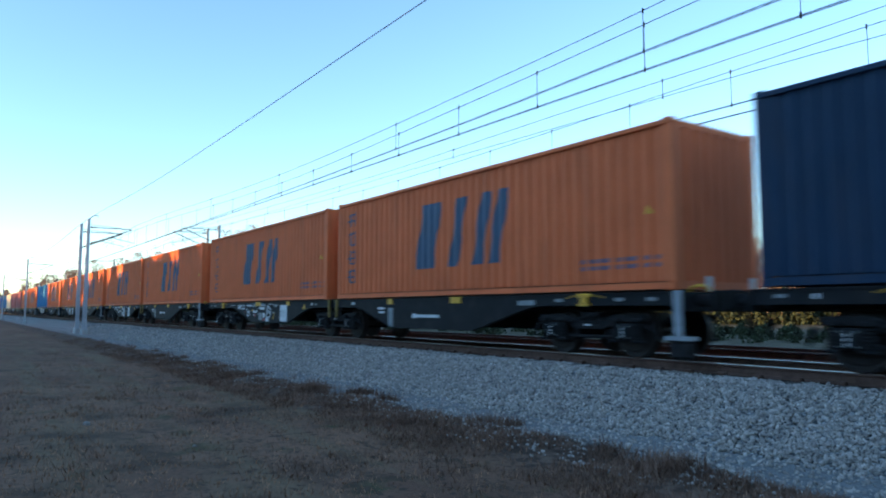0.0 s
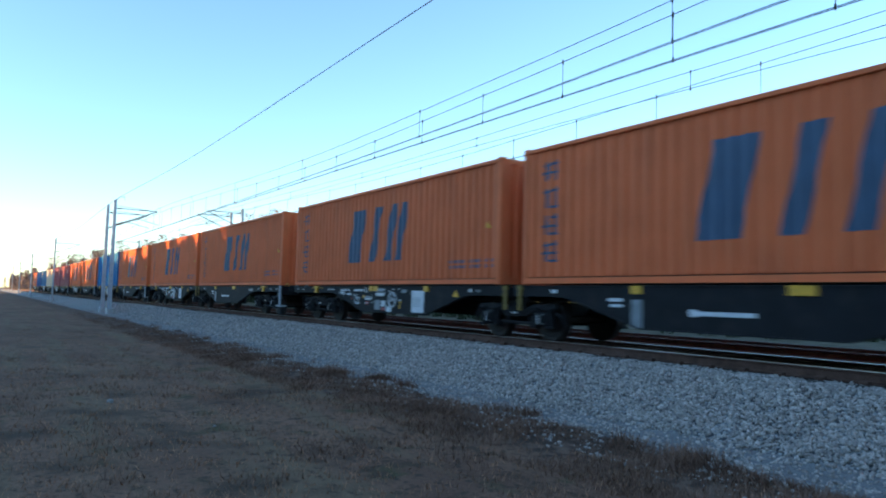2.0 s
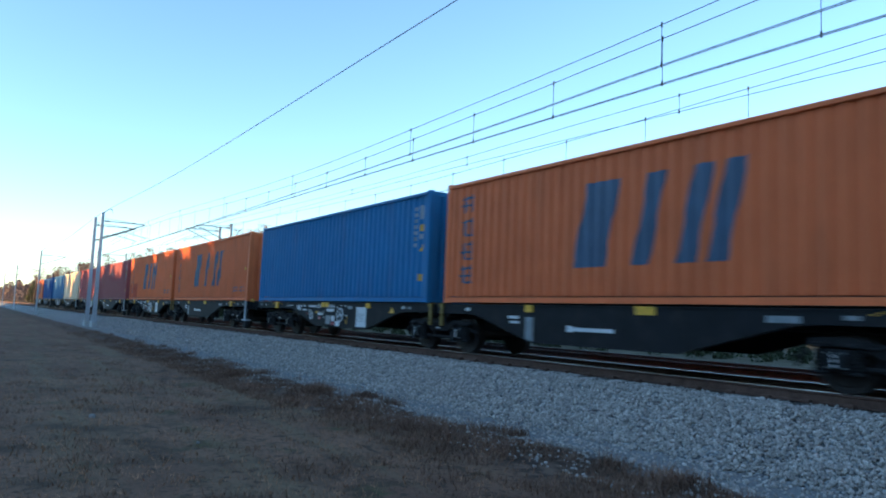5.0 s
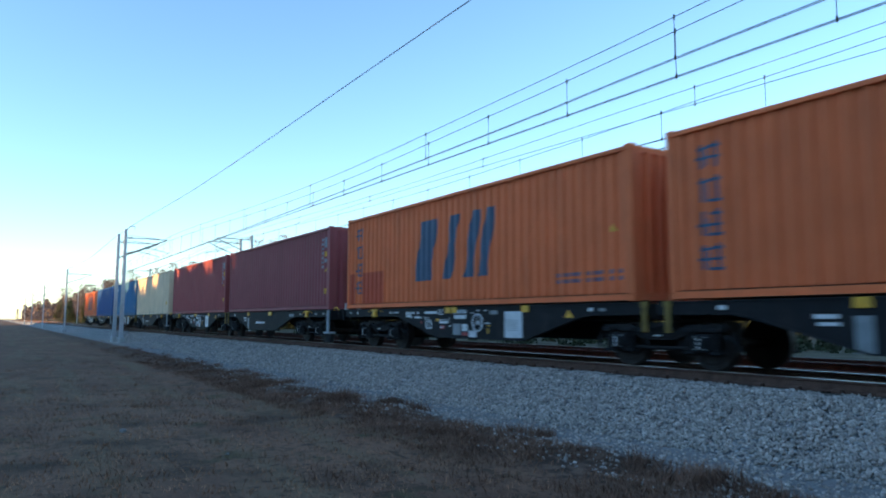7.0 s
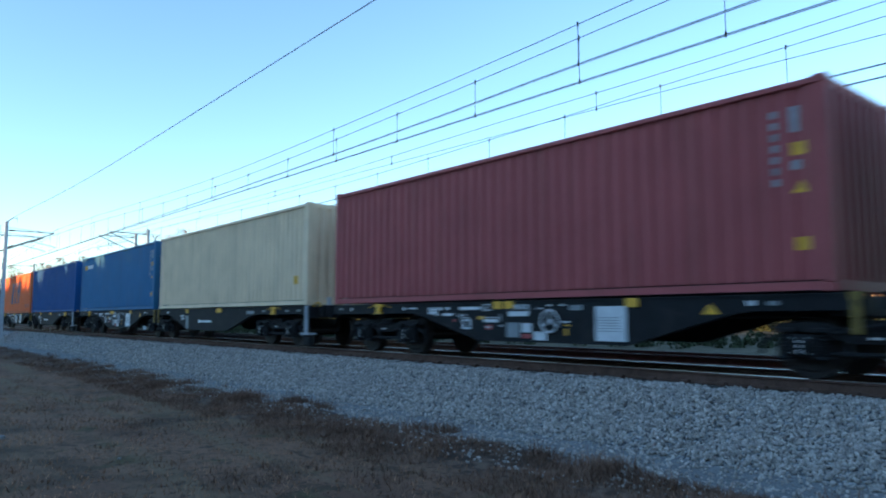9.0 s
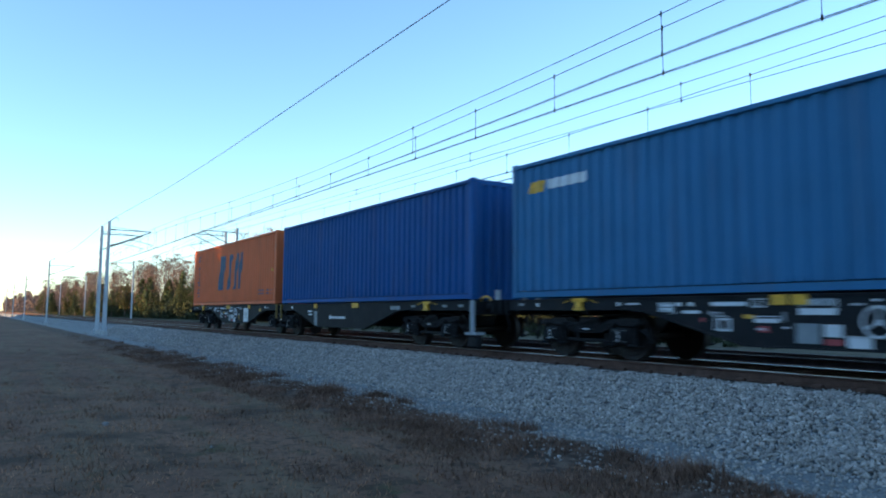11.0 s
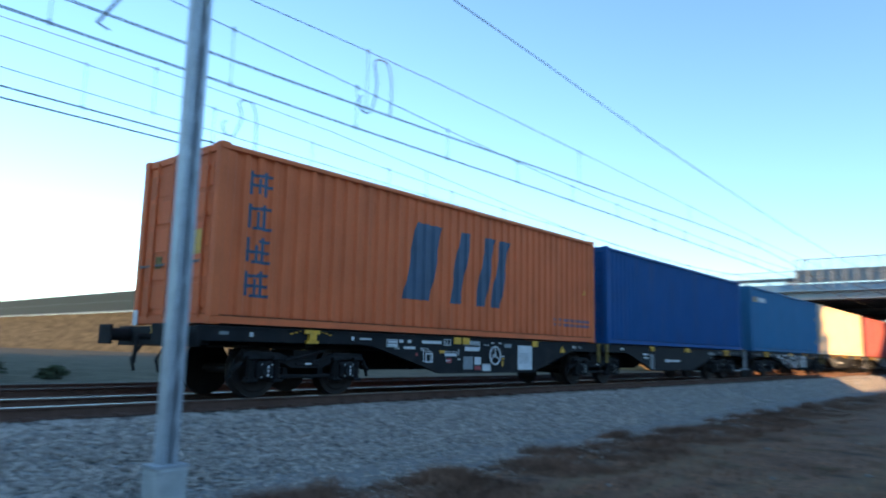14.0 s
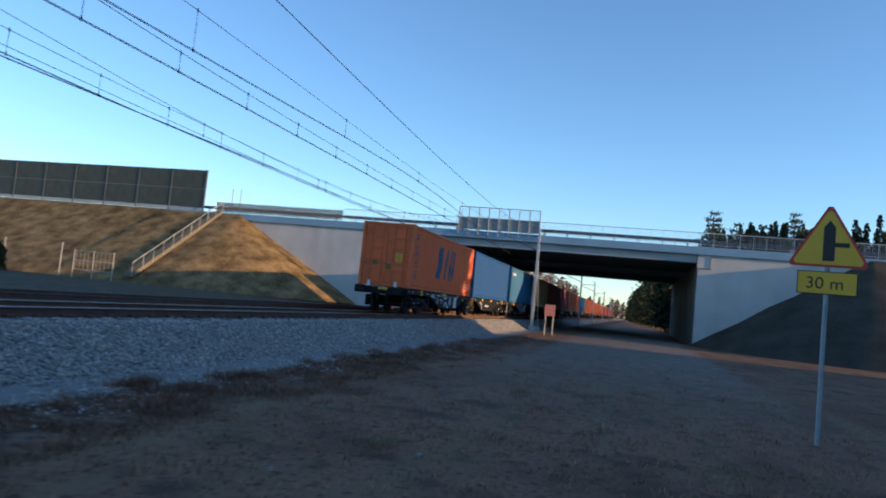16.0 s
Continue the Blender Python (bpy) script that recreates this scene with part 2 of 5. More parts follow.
def ground_z(x, y):
    """The height of the ground sheet; rail heads lie at 0."""
    und = 0.05 * noise.noise((x * 0.23, y * 0.3, 0.3)) + 0.022 * noise.noise((x * 1.3, y * 1.5, 4.0))
    if y < 5.4:
        z = -0.87 + und
    elif y < 7.1:
        k = (y - 5.4) / 1.7
        z = -0.87 + und * (1 - k) + (0.03 + 0.12 * noise.noise((x * 0.8, y * 0.9, 2.0))) * math.sin(k * math.pi)
    elif y < 7.9:
        z = -0.89 + 0.02 * noise.noise((x * 2, y * 2, 1))
    elif y < 9.25:
        z = -0.89 + 0.67 * (y - 7.9) / 1.35 + 0.03 * noise.noise((x * 1.7, y * 2, 1))
    elif y < 9.95:
        z = -0.215 + 0.02 * noise.noise((x * 1.7, y * 2, 1))
    elif y < 16.6:
        z = -0.27 + 0.012 * noise.noise((x * 2, y * 2, 1))
    elif y < 17.8:
        z = -0.27 - 0.33 * (y - 16.6) / 1.2
    else:
        k = min(1, (y - 17.8) / 14) * min(1, max(0, (x + 20) / 50))
        z = -0.60 + 0.28 * k + und
    return z


def build_ground():
    xs = [-3000, -1500, -800, -450, -300, -220, -160, -120] + [-95 + 5 * i for i in range(11)] + [-42 + 0.6 * i for i in range(140)] + [42 + 4 * i for i in range(20)] + [125, 150, 200, 280, 400, 600, 900, 1600, 3000]
    ys = [-2500, -900, -400, -200, -110, -70, -45, -30, -22, -16, -12] + [-9 + 0.6 * i for i in range(25) if -9 + 0.6 * i < 5.9] + [6.0, 6.2, 6.5, 6.8, 7.1, 7.5, 7.9, 8.2, 8.5, 8.8, 9.05, 9.25, 9.6, 9.95, 10.2, 10.8, 12.8, 14.8, 16.6, 17.2, 17.8, 20, 25, 32, 40, 55, 80, 120, 200, 400, 900, 2500]
    verts = [(x, y, ground_z(x, y)) for x in xs for y in ys]
    n = len(ys)
    faces = [(i * n + j, (i + 1) * n + j, (i + 1) * n + j + 1, i * n + j + 1) for i in range(len(xs) - 1) for j in range(n - 1)]
    m = bpy.data.materials.new("ground_soil_ballast")
    m.use_nodes = True
    nt, l = m.node_tree.nodes, m.node_tree.links
    b = nt["Principled BSDF"]
    b.inputs["Roughness"].default_value = 0.95
    b.inputs["Specular IOR Level"].default_value = 0.15
    geo = nt.new("ShaderNodeNewGeometry")
    sep = nt.new("ShaderNodeSeparateXYZ")
    l.new(geo.outputs["Position"], sep.inputs[0])

    def tex(scale, detail=5, rough=0.6):
        t = nt.new("ShaderNodeTexNoise")
        t.inputs["Scale"].default_value, t.inputs["Detail"].default_value, t.inputs["Roughness"].default_value = scale, detail, rough
        l.new(geo.outputs["Position"], t.inputs["Vector"])
        return t.outputs[0]

    def mathn(op, a, bb):
        q = nt.new("ShaderNodeMath")
        q.operation = op
        for i, v in enumerate((a, bb)):
            if isinstance(v, (int, float)):
                q.inputs[i].default_value = v
            else:
                l.new(v, q.inputs[i])
        return q.outputs[0]

    def ramp(v, lo, hi):
        q = nt.new("ShaderNodeMapRange")
        q.interpolation_type = "SMOOTHSTEP"
        q.inputs["From Min"].default_value, q.inputs["From Max"].default_value = lo, hi
        l.new(v, q.inputs[0])
        return q.outputs[0]

    def mix(f, a, c):
        q = nt.new("ShaderNodeMix")
        q.data_type = "RGBA"
        l.new(f, q.inputs[0])
        for i, v in ((6, a), (7, c)):
            if isinstance(v, tuple):
                q.inputs[i].default_value = (*v, 1)
            else:
                l.new(v, q.inputs[i])
        return q.outputs[2]

    wob = mathn("ADD", mathn("MULTIPLY", mathn("SUBTRACT", tex(0.9), 0.5), 1.6), mathn("MULTIPLY", mathn("SUBTRACT", tex(4.5), 0.5), 0.7))
    yw = mathn("ADD", sep.outputs[1], wob)
    grass = mix(ramp(tex(0.35), 0.38, 0.62), (0.168, 0.090, 0.058), (0.240, 0.134, 0.084))
    grass = mix(ramp(tex(14), 0.46, 0.70), grass, (0.095, 0.062, 0.041))
    grass = mix(ramp(tex(1.3), 0.56, 0.70), grass, (0.082, 0.080, 0.036))
    grass = mix(ramp(tex(2.6), 0.57, 0.68), grass, (0.088, 0.056, 0.035))
    stm = nt.new("ShaderNodeMapping")
    stm.inputs["Scale"].default_value = (0.10, 1.1, 1.0)
    l.new(geo.outputs["Position"], stm.inputs[0])
    stn = nt.new("ShaderNodeTexNoise")
    stn.inputs["Scale"].default_value, stn.inputs["Detail"].default_value = 1.2, 6
    l.new(stm.outputs[0], stn.inputs["Vector"])
    grass = mix(ramp(stn.outputs[0], 0.46, 0.68), grass, (0.195, 0.130, 0.078))
    grass = mix(ramp(tex(0.8), 0.54, 0.70), grass, (0.085, 0.056, 0.037))
    grass = mix(ramp(tex(7.0), 0.54, 0.66), grass, (0.075, 0.050, 0.034))
    dust = mix(ramp(tex(30), 0.4, 0.65), (0.26, 0.26, 0.25), (0.17, 0.165, 0.155))
    weeds = mix(ramp(tex(5), 0.40, 0.62), (0.066, 0.044, 0.033), (0.180, 0.120, 0.084))
    vor = nt.new("ShaderNodeTexVoronoi")
    vor.inputs["Scale"].default_value = 21
    l.new(geo.outputs["Position"], vor.inputs["Vector"])
    bsep = nt.new("ShaderNodeSeparateColor")
    l.new(vor.outputs["Color"], bsep.inputs[0])
    stone = mix(bsep.outputs[0], (0.23, 0.225, 0.21), (0.45, 0.435, 0.41))
    stone = mix(ramp(vor.outputs["Distance"], 0.35, 0.75), stone, (0.08, 0.08, 0.08))
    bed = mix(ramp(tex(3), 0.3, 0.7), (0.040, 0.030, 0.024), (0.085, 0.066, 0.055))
    near = mix(ramp(yw, 4.9, 5.6), grass, weeds)
    near = mix(ramp(yw, 6.55, 6.85), near, dust)
    ys_ = mathn("ADD", sep.outputs[1], mathn("MULTIPLY", wob, 0.12))
    near = mix(ramp(ys_, 7.78, 7.95), near, stone)
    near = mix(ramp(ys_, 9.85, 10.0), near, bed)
    near = mix(ramp(ys_, 17.4, 18.0), near, (0.24, 0.20, 0.17))
    verdure = mix(ramp(tex(1.2), 0.35, 0.65), (0.050, 0.048, 0.028), (0.105, 0.090, 0.058))
    trail = mix(ramp(tex(1.5), 0.35, 0.65), (0.085, 0.070, 0.045), (0.135, 0.105, 0.068))
    near = mix(ramp(yw, 20.5, 24), near, mix(ramp(sep.outputs[0], 12, 30), verdure, trail))
    # the worn dirt road that leads under the bridge
    road = mix(ramp(tex(2.2), 0.35, 0.65), (0.16, 0.125, 0.10), (0.24, 0.20, 0.165))
    band = mathn("MULTIPLY", ramp(yw, -4.4, -3.4), mathn("SUBTRACT", 1.0, ramp(yw, 3.2, 4.4)))
    along = ramp(mathn("ADD", sep.outputs[0], mathn("MULTIPLY", wob, 6.0)), 12, 40)
    near = mix(mathn("MULTIPLY", mathn("MULTIPLY", band, along), 0.9), near, road)
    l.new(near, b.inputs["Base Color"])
    bp = nt.new("ShaderNodeBump")
    bp.inputs["Strength"].default_value, bp.inputs["Distance"].default_value = 0.7, 0.04
    hgt = mathn("ADD", mathn("MULTIPLY", tex(22), 0.6), mathn("MULTIPLY", tex(5), 0.6))
    l.new(hgt, bp.inputs["Height"])
    l.new(bp.outputs[0], b.inputs["Normal"])
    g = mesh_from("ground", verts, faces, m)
    for p in g.data.polygons:
        p.use_smooth = True
    tagged(g, "dry brown grass, dusty verge and pale ballast bed", "ground", kind="structure")
    return g


build_ground()


# ---- tracks ----
def build_track(name, y, head_mat):
    t = thing(name, "railway track of rusty steel rails with polished heads", "railway track", "tracks", "structure", pose(0, y, 0))
    prof = [(-0.070, -0.172), (0.070, -0.172), (0.070, -0.160), (0.012, -0.140), (0.010, -0.045), (0.036, -0.035), (0.036, -0.006), (-0.036, -0.006), (-0.036, -0.035), (-0.010, -0.045), (-0.012, -0.140), (-0.070, -0.160)]
    first = None
    for s in (-1, 1):
        if first is None:
            bm = prism(bmesh.new(), prof, lambda u, v, w: (w, u, v), -700, 700)
            first = part("rail", bm, RAILSIDE, t, "rusty steel rail", pose(0, s * 0.7535, 0))
            head = part("rail_head", bx(-700, 700, -0.033, 0.033, -0.0058, 0.0), head_mat, first, "polished rail head")
        else:
            r = again(first, t, pose(0, s * 0.7535, 0))
            r["label"] = "rusty steel rail"
            again(head, r)["label"] = "polished rail head"
    return t


track_a = build_track("track", TRACK_Y, RAILTOP)
track_b = build_track("track", TRACK2_Y, DULLHEAD)


# ---- containers ----
CL, CW, CH = 12.192, 2.438, 2.896


def corr(width, pitch=0.278, deep=0.05):
    """The corrugation line along a wall: (place, depth)."""
    n = int(width / pitch)
    pad = (width - n * pitch) / 2
    out = [(0.0, 0.0)]
    for i in range(n):
        a = pad + i * pitch
        out += [(a + 0.046, 0.0), (a + 0.086, deep), (a + 0.192, deep), (a + 0.232, 0.0)]
    return out + [(width, 0.0)]


def wall_panel(width, height, along):
    """A corrugated sheet: along(u, depth, z) gives the place; one skin with a rim of thickness."""
    bm = bmesh.new()
    line = corr(width)
    lo = [bm.verts.new(along(u, d, 0)) for u, d in line]
    hi = [bm.verts.new(along(u, d, height)) for u, d in line]
    lo2 = [bm.verts.new(along(u, d + 0.01, 0)) for u, d in line]
    hi2 = [bm.verts.new(along(u, d + 0.01, height)) for u, d in line]
    for i in range(len(line) - 1):
        bm.faces.new((lo[i], lo[i + 1], hi[i + 1], hi[i]))
        bm.faces.new((lo2[i], hi2[i], hi2[i + 1], lo2[i + 1]))
        bm.faces.new((hi[i], hi[i + 1], hi2[i + 1], hi2[i]))
    return bm


def clip(poly, axis, limit, keep_more):
    out = []
    for i, p in enumerate(poly):
        q = poly[(i + 1) % len(poly)]
        a = (p[axis] >= limit) == keep_more or p[axis] == limit
        c = (q[axis] >= limit) == keep_more or q[axis] == limit
        if a:
            out.append(p)
        if a != c:
            k = (limit - p[axis]) / (q[axis] - p[axis])
            out.append((p[0] + k * (q[0] - p[0]), p[1] + k * (q[1] - p[1])))
    return out


def decal(polys, x0, z0, lift=0.004):
    """Paint shapes (convex, in metres along and up the near side wall) that follow the corrugation."""
    bm = bmesh.new()
    line = corr(PW)
    for poly in polys:
        for (ua, da), (ub, db) in zip(line, line[1:]):
            q = clip(clip(poly, 0, ua, True), 0, ub, False)
            if len(q) < 3:
                continue
            vs = [bm.verts.new((x0 + u, -CW / 2 + 0.034 + da + (db - da) * (u - ua) / (ub - ua) - lift, z0 + z)) for u, z in q]
            try:
                bm.faces.new(vs)
            except ValueError:
                pass
    bmesh.ops.recalc_face_normals(bm, faces=bm.faces[:])
    for f in bm.faces:
        if f.normal.y > 0:
            f.normal_flip()
    return bm


PX0, PW, PZ0, PH = 0.16, CL - 0.32, 0.16, CH - 0.16 - 0.11


def slant(u, z, w, h, lean):
    return [(u, z), (u + w, z), (u + w + lean, z + h), (u + lean, z + h)]


def rect(u, z, w, h):
    return [(u, z), (u + w, z), (u + w, z + h), (u, z + h)]


def container(color, label, marks="", door_color=None):
    c = thing("shipping_container", label, "shipping container", "containers on the train")
    hw = CW / 2
    s1 = part("side_wall", wall_panel(PW, PH, lambda u, d, z: (PX0 + u, -hw + 0.034 + d, PZ0 + z)), color, c)
    again(s1, c, pose(CL, 0, 0, 0, 0, 180))
    part("front_wall", wall_panel(CW - 0.24, PH, lambda u, d, z: (CL - 0.02 - d, -hw + 0.12 + u, PZ0 + z)), color, c)
    roof = bmesh.new()
    box(roof, 0.1, CL - 0.1, -hw + 0.05, hw - 0.05, CH - 0.07, CH - 0.035)
    for i in range(40):
        x = 0.4 + i * 0.292
        box(roof, x, x + 0.12, -hw + 0.12, hw - 0.12, CH - 0.035, CH - 0.018)
    part("roof", roof, color, c)
    part("floor", bx(0.1, CL - 0.1, -hw + 0.06, hw - 0.06, 0.06, 0.15), FRAME, c, "dark underside of the floor")
    top = part("top_rail", bx(0.15, CL - 0.15, -hw, -hw + 0.06, CH - 0.112, CH - 0.03, bevel=0.008), color, c)
    again(top, c, pose(CL, 0, 0, 0, 0, 180))
    low = bx(0.15, CL - 0.15, -hw, -hw + 0.05, 0.02, 0.136)
    box(low, 0.15, CL - 0.15, -hw - 0.012, -hw, 0.02, 0.04)
    low = part("bottom_rail", low, color, c)
    again(low, c, pose(CL, 0, 0, 0, 0, 180))
    post = part("corner_post", bx(0.0, 0.16, -hw, -hw + 0.15, 0.118, CH - 0.118, bevel=0.012), color, c)
    for m in (pose(CL, 0, 0, 0, 0, 180), pose(0, CW - 0.15, 0), pose(CL, -CW + 0.15, 0, 0, 0, 180)):
        again(post, c, m)
    cb = bx(-0.003, 0.178, -hw - 0.003, -hw + 0.162, 0, 0.118, bevel=0.01)
    cast = part("corner_casting", cb, door_color or color, c)
    for m in (pose(CL, 0, 0, 0, 0, 180), pose(0, CW - 0.162, 0), pose(CL, -CW + 0.162, 0, 0, 0, 180)):
        again(cast, c, m)
        again(cast, c, m @ pose(0, 0, CH - 0.118))
    again(cast, c, pose(0, 0, CH - 0.118))
    for x0 in (0.02, CL - 0.08):
        part("end_header", bx(x0, x0 + 0.06, -hw + 0.15, hw - 0.15, CH - 0.14, CH - 0.02), color, c)
        part("end_sill", bx(x0, x0 + 0.06, -hw + 0.15, hw - 0.15, 0.02, 0.16), color, c)
    # two door leaves with pressed panels, locking rods and handles
    leaf = part("door", bx(0.05, 0.09, -hw + 0.16, -0.008, 0.17, CH - 0.15), door_color or color, c)
    pnl = part("door_panel", bx(0.032, 0.05, -hw + 0.22, -0.07, 0.0, 0.40, bevel=0.009), door_color or color, leaf, "", pose(0, 0, 0.26))
    panels = [pose(0, 0, 0.26 + i * 0.485) for i in range(5)]
    for m in panels[1:]:
        again(pnl, leaf, m)
    rodm = rod(bmesh.new(), (0.012, 0, 0.10), (0.012, 0, CH - 0.08), 0.019)
    for i in range(4):
        box(rodm, -0.012, 0.05, -0.045, 0.045, 0.22 + i * 0.75, 0.29 + i * 0.75)
    rodm = part("locking_rod", rodm, door_color or color, leaf, "painted steel locking rod", pose(0, -0.85, 0))
    again(rodm, leaf, pose(0, -0.33, 0))
    hnd = part("door_handle", bx(-0.012, 0.006, 0.0, 0.36, 0.98, 1.02), RODSTEEL, leaf, "steel door handle", pose(0, -0.85, 0))
    again(hnd, leaf, pose(0, -0.33, 0))
    leaf2 = again(leaf, c, pose(0, hw - 0.152, 0))
    for m in panels:
        again(pnl, leaf2, m)
    for yy in (-0.85, -0.33):
        again(rodm, leaf2, pose(0, yy, 0))
        again(hnd, leaf2, pose(0, yy, 0))
    if "stickers" in marks.split():
        for yy, zz, w, h in ((-0.78, 1.12, 0.34, 0.40), (-0.25, 0.78, 0.22, 0.22), (0.42, 0.95, 0.20, 0.20)):
            part("sticker", bx(0.022, 0.030, yy, yy + w, zz, zz + h), YELLOW if h > 0.3 else DULLYELLOW, c, "yellow warning sticker")

    def mark(name, polys, material, lab):
        ob = part(name, decal(polys, PX0, PZ0), material, c, lab)
        if len(polys) > 1:
            tagged(ob, kind="stuff")

    if "emblem" in marks.split():
        gap = 0.35 if "wide" in marks.split() else 0.0
        z0, hh, ln = 0.54, 1.61, 0.36
        # slanted blocks in the operator's blue
        mark("emblem_block", [slant(4.14 - gap * 1.6, z0, 0.82, hh, ln)], LOGO, "slanted blue emblem block")
        mark("emblem_bar", [slant(5.60 - gap * 0.5, z0, 0.38, hh, ln)], LOGO, "slanted blue emblem bar")
        for du in (0.0, 0.58 + gap * 0.4):
            mark("emblem_bar", [slant(6.53 + du + gap * 0.7, z0, 0.38, hh, ln)], LOGO, "slanted blue emblem bar")
        for i in range(4):
            zz = 0.32 + i * 0.555
            bars = [rect(0.44, zz + 0.30, 0.26, 0.05), rect(0.42, zz + 0.14, 0.46, 0.05), rect(0.56, zz - 0.02, 0.34, 0.05), rect(0.46, zz, 0.06, 0.40), rect(0.74, zz, 0.06, 0.42), rect(0.60, zz + 0.02, 0.05, 0.26), rect(0.66, zz + 0.32, 0.22, 0.05)]
            bars = bars[i:] + bars[:max(0, i - 1)]
            mark("side_marking", bars, LOGO, "blue marking of short bars")
        for zz in (0.37, 0.24):
            mark("side_marking", [rect(9.90 + i * 0.205 + 0.03 * (i * 7 % 3), zz, 0.13 + 0.02 * (i * 5 % 3), 0.075) for i in range(9)], MARKBLUE, "faded line of small marking")
        mark("sticker", [[(11.42, 1.15), (11.60, 1.15), (11.51, 1.31)]], YELLOW, "small yellow triangle sticker")
    if "patch" in marks.split():
        mark("paint_patch", [rect(0.0, 0.0, 0.40, 0.95)], ORANGE_RED, "patch of darker red paint")
        mark("paint_patch", [rect(0.92, 0.0, 1.4, 0.95)], ORANGE_RED, "patch of darker red paint")
    if "codes" in marks.split():
        u = 11.27
        for i in range(7):
            mark("side_marking", [rect(u, 2.26 - i * 0.16, 0.075, 0.10)], GREYMARK if i % 3 == 2 else CODEMARK, "pale code marking")
        for zz, h in ((2.02, 0.36), (1.50, 0.13)):
            mark("side_marking", [rect(u + 0.27, zz, 0.10, h)], CODEMARK, "pale code marking")
        for zz in (1.70, 0.40):
            mark("sticker", [rect(u + 0.27, zz, 0.20, 0.18)], YELLOW, "yellow warning sticker")
        mark("sticker", [[(u + 0.26, 1.18), (u + 0.48, 1.18), (u + 0.37, 1.36)]], YELLOW, "yellow warning triangle")
    if "smallemblem" in marks.split():
        mark("emblem_block", [slant(0.35, 2.05, 0.40, 0.24, 0.08)], YELLOW, "small orange-yellow emblem")
        mark("emblem_bar", [rect(0.95, 2.08, 1.1, 0.2)], WHITEMARK, "white emblem bar")
    if "onesticker" in marks.split():
        mark("sticker", [rect(11.2, 0.45, 0.26, 0.24)], YELLOW, "yellow warning sticker")
    return c


DECK_Z = 1.172
ARTIC, PITCH = 0.784, 26.641


def along_train(k):
    """The place of container k's rear end, from the rear end of the last container."""
    return (k // 2) * PITCH + (k % 2) * (CL + ARTIC)


lab_or = "orange corrugated shipping container with slanted blue emblem bars"
KINDS = {
    "orange": lambda: container(ORANGE, lab_or, "emblem stickers"),
    "wide": lambda: container(ORANGE, "orange corrugated shipping container with widely set blue emblem", "emblem wide"),
    "patched": lambda: container(ORANGE, "orange corrugated shipping container with a darker red paint patch", "emblem patch"),
    "blue": lambda: container(BLUE, "plain deep blue corrugated shipping container on a wagon", ""),
    "midblue": lambda: container(MIDBLUE, "mid-blue corrugated shipping container with yellow stickers", "codes"),
    "teal": lambda: container(TEAL, "teal-blue corrugated shipping container with small white emblem", "codes smallemblem"),
    "cream": lambda: container(CREAM, "cream-white corrugated shipping container on a wagon", "onesticker"),
    "brickred": lambda: container(BRICKRED, "dull red corrugated shipping container with yellow stickers", "codes"),
    "maroon": lambda: container(MAROON, "maroon corrugated shipping container with white code marks", "codes"),
    "navy": lambda: container(NAVY, "dark navy corrugated shipping container on a wagon", ""),
}
LOADS = ["orange", "blue", "teal", "cream", "brickred", "maroon", "patched", "wide", "midblue"] + ["orange"] * 7 + ["navy", "orange", "orange", "blue", "orange", "orange", "maroon", "orange", "blue", "orange"]
made, train = {}, []
for k, kind in enumerate(LOADS):
    if kind in made:
        c = copy_thing(made[kind], pose(0, 0, 0))
    else:
        c = made[kind] = KINDS[kind]()
    train.append((c, along_train(k), DECK_Z))


# ---- wagons ----
def wheelset():
    w = bmesh.new()
    rod(w, (0, -1.0, 0), (0, 1.0, 0), 0.08, n=12)
    for s in (-1, 1):
        rod(w, (0, s * 0.685, 0), (0, s * 0.82, 0), 0.45, n=28)
        rod(w, (0, s * 0.66, 0), (0, s * 0.686, 0), 0.478, n=28)
        rod(w, (0, s * 0.82, 0), (0, s * 0.835, 0), 0.37, 0.34, n=28)
    return w


